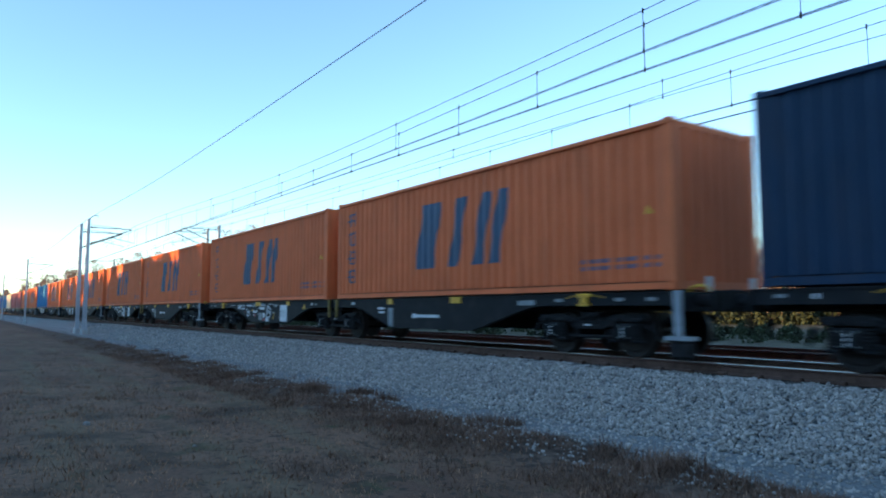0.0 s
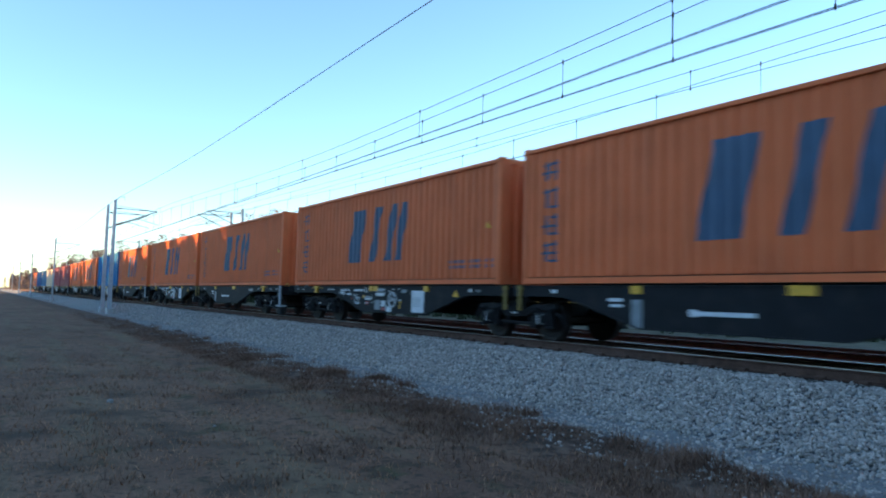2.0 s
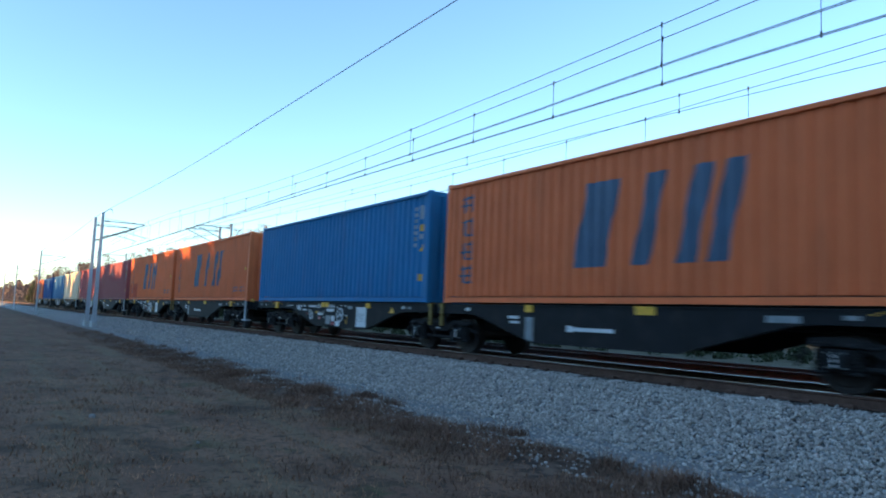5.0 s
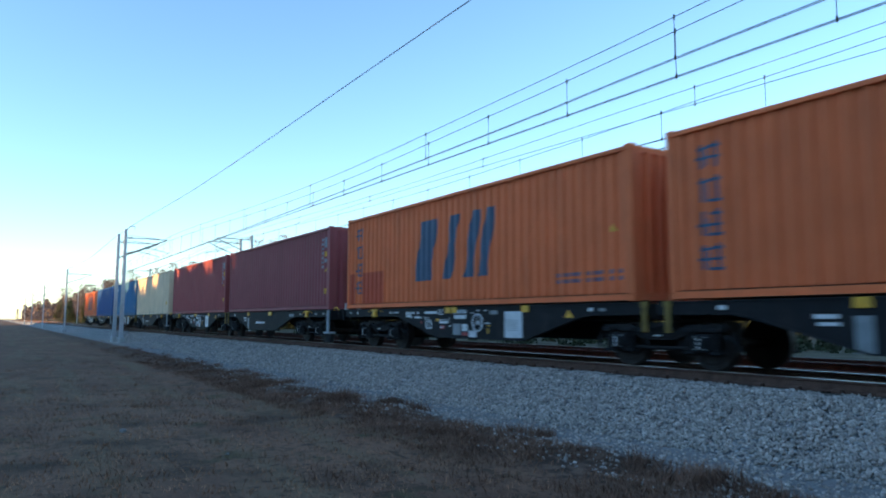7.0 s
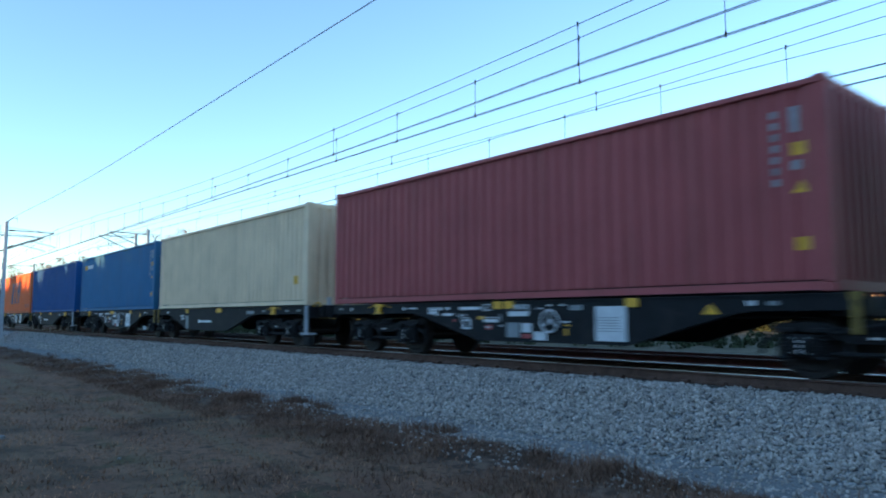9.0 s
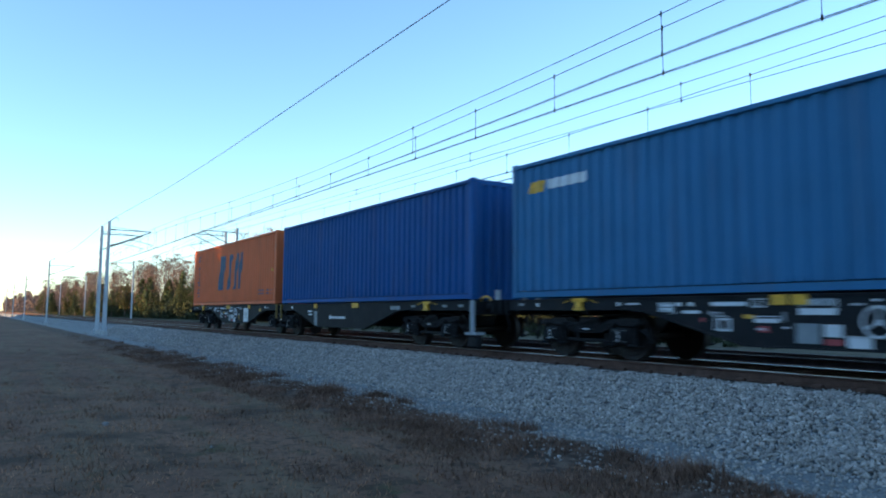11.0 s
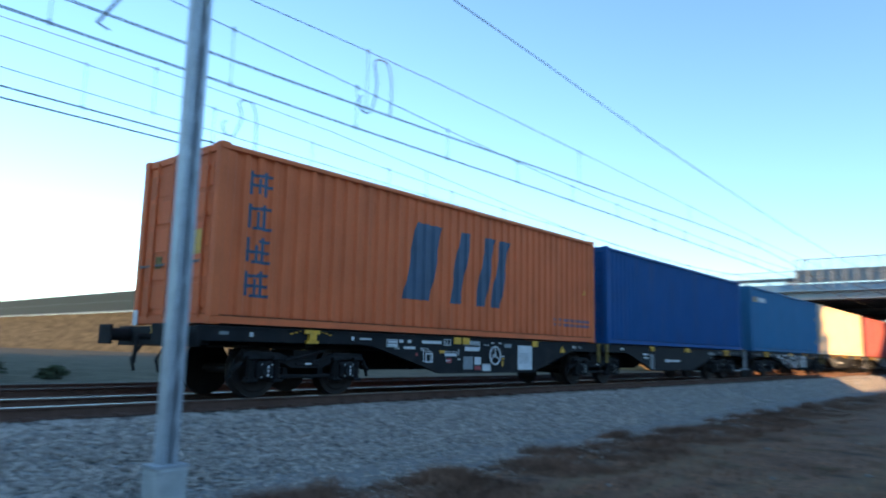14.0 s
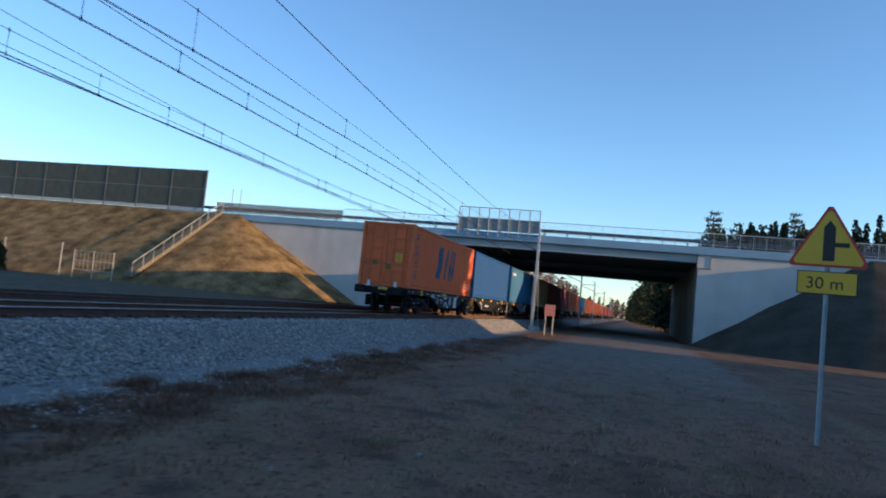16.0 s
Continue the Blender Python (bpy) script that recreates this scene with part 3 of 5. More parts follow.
def bogie(parent, x, store):
    b = store.get("bogie_frame")
    if b is None:
        fr = bmesh.new()
        for s in (-1, 1):
            pts = [(-1.30, 0.66), (-1.30, 0.76), (-0.62, 0.76), (-0.30, 0.64), (0.30, 0.64), (0.62, 0.76), (1.30, 0.76), (1.30, 0.66), (0.66, 0.64), (0.32, 0.50), (-0.32, 0.50), (-0.66, 0.64)]
            prism(fr, pts, lambda u, v, w: (u, w, v), s * 0.98, s * 1.06)
            for dx in (-1.15, -0.65, 0.65, 1.15):
                box(fr, dx - 0.11, dx + 0.11, s * 1.04 - 0.10, s * 1.04 + 0.10, 0.63, 0.70, bevel=0.015)
                box(fr, dx - 0.10, dx + 0.10, s * 1.04 - 0.09, s * 1.04 + 0.09, 0.27, 0.32, bevel=0.015)
            for dx in (-0.9, 0.9):
                box(fr, dx - 0.33, dx + 0.33, s * 1.0 - 0.04, s * 1.0 + 0.04, 0.29, 0.36)
            box(fr, -0.26, 0.26, s * 1.06 - 0.03, s * 1.06 + 0.03, 0.54, 0.60, bevel=0.02)
        box(fr, -0.25, 0.25, -1.0, 1.0, 0.50, 0.80)
        b = part("bogie_frame", fr, BOGIE, parent, "dirty cast steel bogie frame", pose(x, 0, 0))
        store["bogie_frame"] = b
        ws = part("wheelset", wheelset(), WHEEL, b, "rail wheels on an axle", pose(-0.9, 0, 0.46))
        again(ws, b, pose(0.9, 0, 0.46))["label"] = "rail wheels on an axle"
        ax = bmesh.new()
        box(ax, -0.16, 0.16, -0.10, 0.10, -0.15, 0.15, bevel=0.04)
        rod(ax, (0, -0.10, 0), (0, -0.15, 0), 0.11, n=12)
        ab = part("axle_box", ax, BOGIE, b, "grey axle box", pose(-0.9, -1.04, 0.46))
        sp = bmesh.new()
        for i in range(6):
            rod(sp, (0, 0, -0.14 + i * 0.05), (0, 0, -0.115 + i * 0.05), 0.085, n=10)
        rod(sp, (0, 0, -0.16), (0, 0, 0.16), 0.055, n=8)
        spg = part("coil_spring", sp, BOGIE, b, "stacked coil spring", pose(-1.15, -1.04, 0.47))
        for dx in (-0.65, 0.65, 1.15):
            again(spg, b, pose(dx, -1.04, 0.47))
        mk = bmesh.new()
        for i in range(3):
            box(mk, -0.016, 0.016, -0.154, -0.151, -0.09 + i * 0.065, -0.05 + i * 0.065)
        mk = part("axle_box_marking", mk, WHITEMARK, b, "white dashes on the axle box", pose(-0.9, -1.04, 0.46))
        again(ab, b, pose(0.9, -1.04, 0.46))
        again(mk, b, pose(0.9, -1.04, 0.46))
        for dx in (-0.9, 0.9):
            again(ab, b, pose(dx, 1.04, 0.46, 0, 0, 180))
            again(spg, b, pose(dx - 0.25, 1.04, 0.47))
            again(spg, b, pose(dx + 0.25, 1.04, 0.47))
        br = bmesh.new()
        rod(br, (-0.5, -1.09, 0.62), (0.35, -1.09, 0.80), 0.022)
        rod(br, (-0.62, -1.0, 0.36), (0.62, -1.0, 0.36), 0.03)
        for dx in (-0.38, 0.38):
            box(br, dx - 0.05, dx + 0.05, -0.95, 0.95, 0.30, 0.50)
        for dx in (-1.42, 1.42):
            rod(br, (dx, -0.98, 0.62), (dx * 1.06, -0.98, 0.34), 0.03)
            rod(br, (dx * 0.93, -1.06, 0.58), (dx * 1.05, -1.02, 0.46), 0.035)
        for dx, sx in ((-0.42, 1), (0.42, -1)):
            rod(br, (dx, -1.10, 0.70), (dx + sx * 0.36, -1.10, 0.60), 0.014)
        part("brake_rigging", br, BOGIE, b, "brake beams and rods")
        pl_ = bmesh.new()
        box(pl_, -0.07, 0.07, -1.094, -1.09, 0.555, 0.585)
        part("maker_plate", pl_, WHITEMARK, b, "small pale maker's plate")
        for dx in (-0.9, 0.9):
            cp = bmesh.new()
            for ax_, az_ in ((-0.10, -0.10), (0.10, -0.10), (-0.10, 0.10), (0.10, 0.10)):
                rod(cp, (dx + ax_, -1.145, 0.46 + az_), (dx + ax_, -1.16, 0.46 + az_), 0.016, n=6)
            part("axle_box_bolts", cp, GREYMARK, b, "worn bolt heads")
    else:
        b2 = again(b, parent, pose(x, 0, 0))
        for ch in b.children:
            again(ch, b2, ch.matrix_basis.copy())
    return b


def text_mesh(body, size, name, material, parent, m):
    cu = bpy.data.curves.new(name, "FONT")
    cu.body, cu.size, cu.extrude = body, size, 0.001
    tmp = bpy.data.objects.new(name, cu)
    me = bpy.data.meshes.new_from_object(tmp)
    bpy.data.objects.remove(tmp)
    me.materials.append(material)
    ob = new(name, me)
    ob.parent, ob.matrix_basis = parent, m
    return ob


SIDE = -1.19   # near face of the side sills


def plate(parent, name, u, z, w, h, material, label, t=0.006):
    return part(name, bx(u, u + w, SIDE - t, SIDE - 0.001, z, z + h), material, parent, label)


def unit_frame(parent, u0, mirror):
    """One half of the articulated wagon: fish-bellied side sills and cross members."""
    def U(u):
        return u0 + (CL - u if mirror else u)
    pts = [(-0.15, 1.15), (-0.15, 0.92), (3.1, 0.93), (3.5, 0.90), (5.46, 0.38), (9.0, 0.38), (10.7, 0.86), (11.0, 0.92), (CL + 0.3, 0.93), (CL + 0.3, 1.15)]
    for s in (-1, 1):
        bm = prism(bmesh.new(), [(U(a), b) for a, b in pts], lambda u, v, w: (u, w, v), s * 1.19, s * 1.10)
        q = part("side_sill", bm, FRAME, parent, "black fish-bellied side sill")
        fl = bmesh.new()
        for (a, b), (c, d) in zip(pts[1:], pts[2:-1]):
            prism(fl, [(U(a), b), (U(c), d), (U(c), d + 0.025), (U(a), b + 0.025)], lambda u, v, w: (u, w, v), s * 1.115, s * 1.215)
        part("sill_flange", fl, FRAME, q)
        part("sill_top_flange", bx(min(U(-0.15), U(CL + 0.3)), max(U(-0.15), U(CL + 0.3)), -1.215 if s < 0 else 1.09, -1.09 if s < 0 else 1.215, 1.125, 1.152), FRAME, q)
    for u in (0.0, 2.05, 4.6, 6.4, 8.2, 10.2, CL):
        part("cross_member", bx(U(u) - 0.09, U(u) + 0.09, -1.09, 1.09, 0.86, 1.12), FRAME, parent)
    part("centre_sill", bx(min(U(0), U(CL)), max(U(0), U(CL)), -0.22, 0.22, 0.84, 1.1), FRAME, parent)


def spigot(parent, u, first=None):
    if first:
        o = again(first, parent, pose(u, 0, 0))
        again(first.children[0], o)
        return o
    bm = bx(-0.17, 0.17, SIDE - 0.05, SIDE - 0.002, 1.08, 1.15, bevel=0.01)
    box(bm, -0.08, 0.08, SIDE - 0.06, SIDE - 0.002, 0.97, 1.08)
    box(bm, -0.13, 0.13, SIDE - 0.06, SIDE - 0.002, 0.92, 0.965)
    sp = part("container_spigot", bm, YELLOW, parent, "yellow folding container spigot", pose(u, 0, 0))
    ds = bmesh.new()
    for s in (-1, 1):
        for i in range(3):
            a = 0.22 + i * 0.09
            box(ds, min(s * a, s * (a + 0.05)), max(s * a, s * (a + 0.05)), SIDE - 0.02, SIDE - 0.002, 1.115 - i * 0.025, 1.135 - i * 0.025)
    tagged(part("spigot_marking", ds, YELLOW, sp, "yellow dashes"), kind="stuff")
    return sp


def wagon():
    """The wagon's own zero lies at the rear end of its rear container."""
    w = thing("container_wagon", "black articulated container wagon with yellow spigots and brackets", "freight wagon", "wagons of the train")
    u2 = CL + ARTIC
    unit_frame(w, 0, False)
    unit_frame(w, u2, True)
    st = {}
    for x in (2.05, CL + ARTIC / 2, u2 + CL - 2.05):
        bogie(w, x, st)
    full = u2 + CL
    for x, s in ((-0.15, -1), (full + 0.15, 1)):
        hs = part("headstock", bx(min(x, x + s * 0.06), max(x, x + s * 0.06), -1.25, 1.25, 0.82, 1.14, bevel=0.01), FRAME, w, "black headstock")
        for yy in (-0.875, 0.875):
            bf = rod(bmesh.new(), (x, yy, 1.0), (x + s * 0.40, yy, 1.0), 0.105, n=16)
            rod(bf, (x + s * 0.22, yy, 1.0), (x + s * 0.43, yy, 1.0), 0.085, n=16)
            box(bf, min(x + s * 0.43, x + s * 0.47), max(x + s * 0.43, x + s * 0.47), yy - 0.22, yy + 0.22, 0.84, 1.16, bevel=0.012)
            part("buffer", bf, BOGIE, w, "greasy buffer with a rectangular head")
        dg = rod(bmesh.new(), (x, 0, 0.98), (x + s * 0.36, 0, 0.96), 0.05)
        rod(dg, (x + s * 0.34, 0, 0.98), (x + s * 0.38, 0, 0.55), 0.035)
        part("coupling_hook", dg, BOGIE, w, "screw coupling hook")
        for yy in (-0.4, 0.4):
            hose = rod(bmesh.new(), (x + s * 0.05, yy, 0.85), (x + s * 0.22, yy, 0.62), 0.025)
            rod(hose, (x + s * 0.22, yy, 0.62), (x + s * 0.16, yy, 0.42), 0.025)
            part("brake_hose", hose, FRAME, w, "hanging rubber brake hose")
        for yy in (-0.66, 0.60):
            part("end_marker", bx(min(x + s * 0.10, x + s * 0.12), max(x + s * 0.10, x + s * 0.12), yy - 0.07, yy + 0.07, 1.15, 1.40), WHITEMARK, w, "small white end marker")
        part("end_sticker", bx(min(x + s * 0.061, x + s * 0.066), max(x + s * 0.061, x + s * 0.066), -0.30, 0.14, 1.02, 1.13), YELLOW, w, "yellow end panel")
    # rear unit, near side
    sp = spigot(w, 2.0)
    for u in (full - 2.0,):
        spigot(w, u, sp)
    for u, wd in ((5.90, 0.24), (6.20, 0.24), (8.98, 0.24), (u2 + 3.0, 0.24), (u2 + 5.9, 0.42)):
        part("yellow_bracket", bx(u, u + wd, SIDE - 0.03, SIDE - 0.001, 1.0, 1.15, bevel=0.006), YELLOW, w, "yellow bracket")
    hwl = bmesh.new()
    for i in range(24):
        a, b = math.tau * i / 24, math.tau * (i + 1) / 24
        rod(hwl, (7.37 + 0.20 * math.cos(a), SIDE - 0.05, 0.77 + 0.20 * math.sin(a)), (7.37 + 0.20 * math.cos(b), SIDE - 0.05, 0.77 + 0.20 * math.sin(b)), 0.018, n=6)
    for i in range(3):
        a = math.tau * i / 3 + math.pi / 2
        rod(hwl, (7.37, SIDE - 0.05, 0.77), (7.37 + 0.2 * math.cos(a), SIDE - 0.05, 0.77 + 0.2 * math.sin(a)), 0.014, n=6)
    rod(hwl, (7.37, SIDE - 0.07, 0.77), (7.37, SIDE, 0.77), 0.035, n=10)
    part("brake_handwheel", hwl, WHITEMARK, w, "white brake handwheel")
    board = plate(w, "document_board", 8.36, 0.44, 0.62, 0.58, WHITEMARK, "white document board")
    ln = bmesh.new()
    for i in range(6):
        box(ln, 8.42, 8.86, SIDE - 0.009, SIDE - 0.0065, 0.60 + i * 0.045, 0.612 + i * 0.045)
    tagged(part("document_lines", ln, GREYMARK, board), kind="stuff")
    for (u, z, wd, h, mt) in ((6.30, 0.86, 0.52, 0.09, WHITEMARK), (6.25, 0.985, 0.55, 0.10, GREYMARK), (6.25, 0.46, 0.34, 0.28, GREYMARK), (6.65, 0.56, 0.24, 0.17, WHITEMARK), (6.65, 0.45, 0.24, 0.08, REDMARK),
                              (6.96, 0.42, 0.30, 0.14, WHITEMARK), (7.80, 0.96, 0.28, 0.09, GREYMARK), (3.90, 0.98, 0.26, 0.045, WHITEMARK), (3.90, 0.92, 0.26, 0.045, WHITEMARK), (4.21, 0.99, 0.12, 0.06, WHITEMARK), (4.46, 0.99, 0.10, 0.06, WHITEMARK),
                              (4.88, 0.99, 0.62, 0.06, WHITEMARK), (5.00, 0.60, 0.22, 0.03, WHITEMARK), (5.00, 0.77, 0.22, 0.03, WHITEMARK), (5.00, 0.60, 0.03, 0.2, WHITEMARK), (5.20, 0.60, 0.03, 0.2, WHITEMARK), (5.63, 0.75, 0.36, 0.05, WHITEMARK),
                              (5.68, 0.60, 0.16, 0.09, REDMARK), (5.45, 0.80, 0.16, 0.06, YELLOW), (7.69, 0.52, 0.06, 0.12, YELLOW), (3.15, 1.02, 0.30, 0.03, WHITEMARK), (2.94, 1.0, 0.07, 0.07, WHITEMARK), (0.75, 1.0, 0.07, 0.07, WHITEMARK), (0.20, 1.02, 0.16, 0.05, GREYMARK),
                              (u2 + 4.35, 0.66, 1.05, 0.07, WHITEMARK), (u2 + 4.22, 0.64, 0.16, 0.12, WHITEMARK), (u2 + 8.3, 0.94, 0.5, 0.10, GREYMARK), (u2 + 2.45, 0.86, 0.34, 0.06, WHITEMARK), (u2 + 2.5, 0.76, 0.30, 0.05, WHITEMARK), (u2 + 3.0, 0.40, 0.24, 0.50, GREYMARK),
                              (u2 + 9.4, 1.0, 0.2, 0.06, GREYMARK), (u2 + 10.9, 1.0, 0.2, 0.06, GREYMARK), (u2 + 11.6, 1.0, 0.2, 0.06, GREYMARK), (11.00, 1.0, 0.12, 0.07, WHITEMARK), (11.30, 1.0, 0.14, 0.06, GREYMARK), (u2 + 0.9, 1.0, 0.16, 0.07, WHITEMARK)):
        plate(w, "data_panel", u, z, wd, h, mt, "")
    def outline(u, z, wd, h, mt, t=0.014):
        fr = bmesh.new()
        for a in ((u, u + wd, z, z + t), (u, u + wd, z + h - t, z + h), (u, u + t, z, z + h), (u + wd - t, u + wd, z, z + h)):
            box(fr, a[0], a[1], SIDE - 0.006, SIDE - 0.001, a[2], a[3])
        part("data_frame", fr, mt, w)

    for u, z, wd, h in ((5.57, 0.965, 0.24, 0.13), (3.86, 0.90, 0.30, 0.15), (4.93, 0.62, 0.24, 0.22), (5.62, 0.74, 0.40, 0.10), (6.34, 0.91, 0.50, 0.16), (6.95, 0.44, 0.30, 0.14)):
        outline(u, z, wd, h, WHITEMARK)
    for i in range(7):
        plate(w, "data_panel", 6.37 + i * 0.065, 1.0, 0.03, 0.05, WHITEMARK, "")
    for i in range(3):
        plate(w, "data_panel", 7.02 + i * 0.06, 0.985, 0.03, 0.03, WHITEMARK, "")
    for u, z, wd, h, mt in ((7.62, 0.74, 0.18, 0.03, WHITEMARK), (7.70, 0.68, 0.10, 0.03, YELLOW), (6.06, 0.76, 0.04, 0.14, GREYMARK), (6.06, 0.66, 0.08, 0.03, WHITEMARK), (5.66, 0.63, 0.14, 0.03, WHITEMARK), (4.70, 0.74, 0.06, 0.06, REDMARK), (7.28, 1.04, 0.10, 0.03, WHITEMARK), (7.58, 1.04, 0.10, 0.03, WHITEMARK), (4.34, 0.87, 0.34, 0.05, WHITEMARK)):
        plate(w, "data_panel", u, z, wd, h, mt, "")
    tri = prism(bmesh.new(), [(10.32, 0.88), (10.58, 0.88), (10.45, 1.04)], lambda u, v, q: (u, q, v), SIDE - 0.007, SIDE - 0.001)
    part("warning_triangle", tri, YELLOW, w, "yellow warning triangle")
    for body, u, z, sz in (("TEN", 4.06, 0.86, 0.085), ("Sggrs-x", 4.84, 0.86, 0.085), ("GE", 5.60, 0.985, 0.10)):
        text_mesh(body, sz, "lettering", WHITEMARK, w, pose(u, SIDE - 0.004, z, 90, 0, 0))
    # yellow guard posts over the shared bogie, and the grey step post at the wagon's front end
    for u in (CL + 0.22, u2 - 0.06):
        gp = bx(u - 0.05, u + 0.05, -1.24, -1.19, 0.62, 1.14, bevel=0.01)
        box(gp, u - 0.07, u + 0.07, -1.24, -1.1, 1.06, 1.16)
        part("guard_post", gp, DULLYELLOW, w, "yellow guard post")
    stp = bx(full + 0.02, full + 0.16, -1.30, -1.24, 0.42, 1.16, bevel=0.008)
    part("step_post", stp, GREYSTEEL, w, "grey step post")
    part("step_board", bx(full - 0.12, full + 0.34, -1.34, -1.10, 0.36, 0.42), GREYSTEEL, w, "grey step board")
    stirrup = bx(full - 0.10, full + 0.32, -1.30, -1.12, 0.05, 0.355, bevel=0.05)
    part("lower_step_box", stirrup, BOGIE, w)
    ring = bmesh.new()
    for i in range(10):
        a, b = math.pi * i / 10, math.pi * (i + 1) / 10
        rod(ring, (full + 0.38 - 0.18 * math.cos(a), -1.1, 1.14 + 0.10 * math.sin(a)), (full + 0.38 - 0.18 * math.cos(b), -1.1, 1.14 + 0.10 * math.sin(b)), 0.022, n=6)
    part("uncoupling_grip", ring, YELLOW, w, "yellow uncoupling grip")
    # air tank and pipes behind the near sill
    tank = rod(bmesh.new(), (6.2, 0.3, 0.62), (7.7, 0.3, 0.62), 0.2, n=16)
    rod(tank, (0.2, -0.9, 0.84), (full - 0.2, -0.9, 0.84), 0.02, n=6)
    part("air_tank", tank, BOGIE, w)
    return w


first_wagon = wagon()
for i in range(len(LOADS) // 2):
    w = first_wagon if i == 0 else copy_thing(first_wagon, pose(0, 0, 0))
    train.append((w, i * PITCH, 0.0))


# ---- catenary masts and wires ----
def mast(x, y, top=7.35, base=-0.50, lattice=True, arm=0, arm2=0, lift=0.0, spread=0.07):
    """arm: reach of the cantilever towards the track (signed along y)."""
    t = thing("catenary_mast", "grey galvanised steel catenary mast on a concrete footing", "catenary mast", "masts along the line", m=pose(x, y, 0))
    pb = bmesh.new()
    for s in (-1, 1):
        prism(pb, [(s * spread - 0.03, base), (s * spread + 0.03, base), (s * 0.07 + 0.03, top), (s * 0.07 - 0.03, top)], lambda u, v, w: (u, w, v), -0.09, 0.09)
    if spread < 0.1:
        box(pb, -0.07, 0.07, -0.012, 0.012, base, top)
    part("post", pb, GALV, t)
    lc = bmesh.new()
    k = 0
    z = base + 0.3
    while z < top - 0.5:
        half = spread + (0.07 - spread) * (z - base) / (top - base)
        a, b = (-half, half) if k % 2 else (half, -half)
        rod(lc, (a, -0.093, z), (b, -0.093, z + 0.5), 0.014, n=4)
        z += 0.5
        k += 1
    tagged(part("lacing", lc, GALV, t), kind="stuff")
    part("base_plate", bx(-spread - 0.13, spread + 0.13, -0.17, 0.17, base - 0.03, base), GALV, t, "steel base plate")
    part("footing", bx(-spread - 0.12, spread + 0.12, -0.19, 0.19, base - 0.75, base - 0.03, bevel=0.03), FOOTING, t, "concrete footing")
    if arm:
        s = 1 if arm > 0 else -1
        za, zb = 6.75 + lift, 5.5 + lift
        cb = rod(bmesh.new(), (0, 0, za), (0, arm, za), 0.032)
        rod(cb, (0, 0, zb), (0, arm, za - 0.03), 0.036)
        rod(cb, (0, 0, za + 0.2), (0, arm * 0.8, za + 0.03), 0.014)
        rod(cb, (0, arm * 0.5, za - 0.65), (0, arm * 1.05, za - 1.0), 0.022)
        rod(cb, (0, arm * 1.05, za - 1.0), (0, arm * 0.9, za - 1.25), 0.014)
        part("cantilever", cb, DARKRAIL, t, "dark tubular cantilever arm")
        for z in (za, zb + 0.05):
            ins = bmesh.new()
            for i in range(6):
                yy = s * (0.16 + i * 0.055)
                dz = 0.0 if z == za else abs(yy) * 0.38
                rod(ins, (0, yy, z + dz), (0, yy + s * 0.03, z + dz), 0.06, n=10)
            part("insulator", ins, INSULATOR, t, "ribbed brown insulator")
    if arm2:
        hb = rod(bmesh.new(), (0, 0, top - 0.1), (0, arm2 * 0.5, top + 0.25), 0.03)
        rod(hb, (0, arm2 * 0.5, top + 0.25), (0, arm2, top + 0.28), 0.025)
        rod(hb, (0, arm2, top + 0.28), (0, arm2, top - 0.02), 0.015)
        part("top_bracket", hb, GREYSTEEL, t, "bent bracket at the mast head")
    return t


for x, y, a, a2 in ((1.27, 7.7, 2.9, 0), (4.28, 7.7, 2.9, 0.6), (-55.3, 7.7, 2.9, 0.6), (-58.8, 7.7, 2.9, 0), (-104.6, 7.7, 2.9, 0.6), (-155, 7.7, 2.9, 0.6), (-205, 7.7, 2.9, 0.6), (-255, 7.7, 2.9, 0.6), (61.8, 7.75, 2.9, 0),
                    (112, 7.7, 2.9, 0.5), (150, 7.7, 2.9, 0.5), (200, 7.7, 2.9, 0.5), (260, 7.7, 2.9, 0.5),
                    (1.0, 17.9, -2.9, 0), (3.9, 17.9, -2.9, 0), (-58.2, 17.9, -2.9, 0), (-61.4, 17.9, -2.9, 0), (-104.6, 17.9, -2.9, 0), (-155, 17.9, -2.9, 0), (-205, 17.9, -2.9, 0), (112, 17.9, -2.9, 0), (160, 17.9, -2.9, 0)):
    mast(x, y, arm=a, arm2=a2, spread=0.42 if -60 < x < -50 and y < 10 else (0.30 if x == 61.8 else 0.07), lift=0.75 if y > 10 and x < -50 else 0.0, top=7.9 if y > 10 and x < -50 else 7.35)
# guy wires of the mast by the bridge
guys = thing("guy_wires", "pair of steel guy wires anchoring a catenary mast", "guy wire", "guys")
for yy in (7.55, 7.95):
    part("guy_wire", rod(bmesh.new(), (61.9, 7.75, 5.6), (64.2, yy, -0.75), 0.03, n=6), GALV, guys, "taut steel wire")
part("anchor_block", bx(63.9, 64.5, 7.4, 8.1, -1.1, -0.62, bevel=0.04), FOOTING, guys, "concrete anchor block")


def cable(name, pts, r, label, group=""):
    cu = bpy.data.curves.new(name, "CURVE")
    cu.dimensions, cu.bevel_depth, cu.bevel_resolution, cu.use_fill_caps = "3D", r, 1, True
    sp = cu.splines.new("POLY")
    sp.points.add(len(pts) - 1)
    for p, q in zip(sp.points, pts):
        p.co = (*q, 1)
    tmp = bpy.data.objects.new(name, cu)
    me = bpy.data.meshes.new_from_object(tmp)
    bpy.data.objects.remove(tmp)
    me.materials.append(WIRE)
    return me


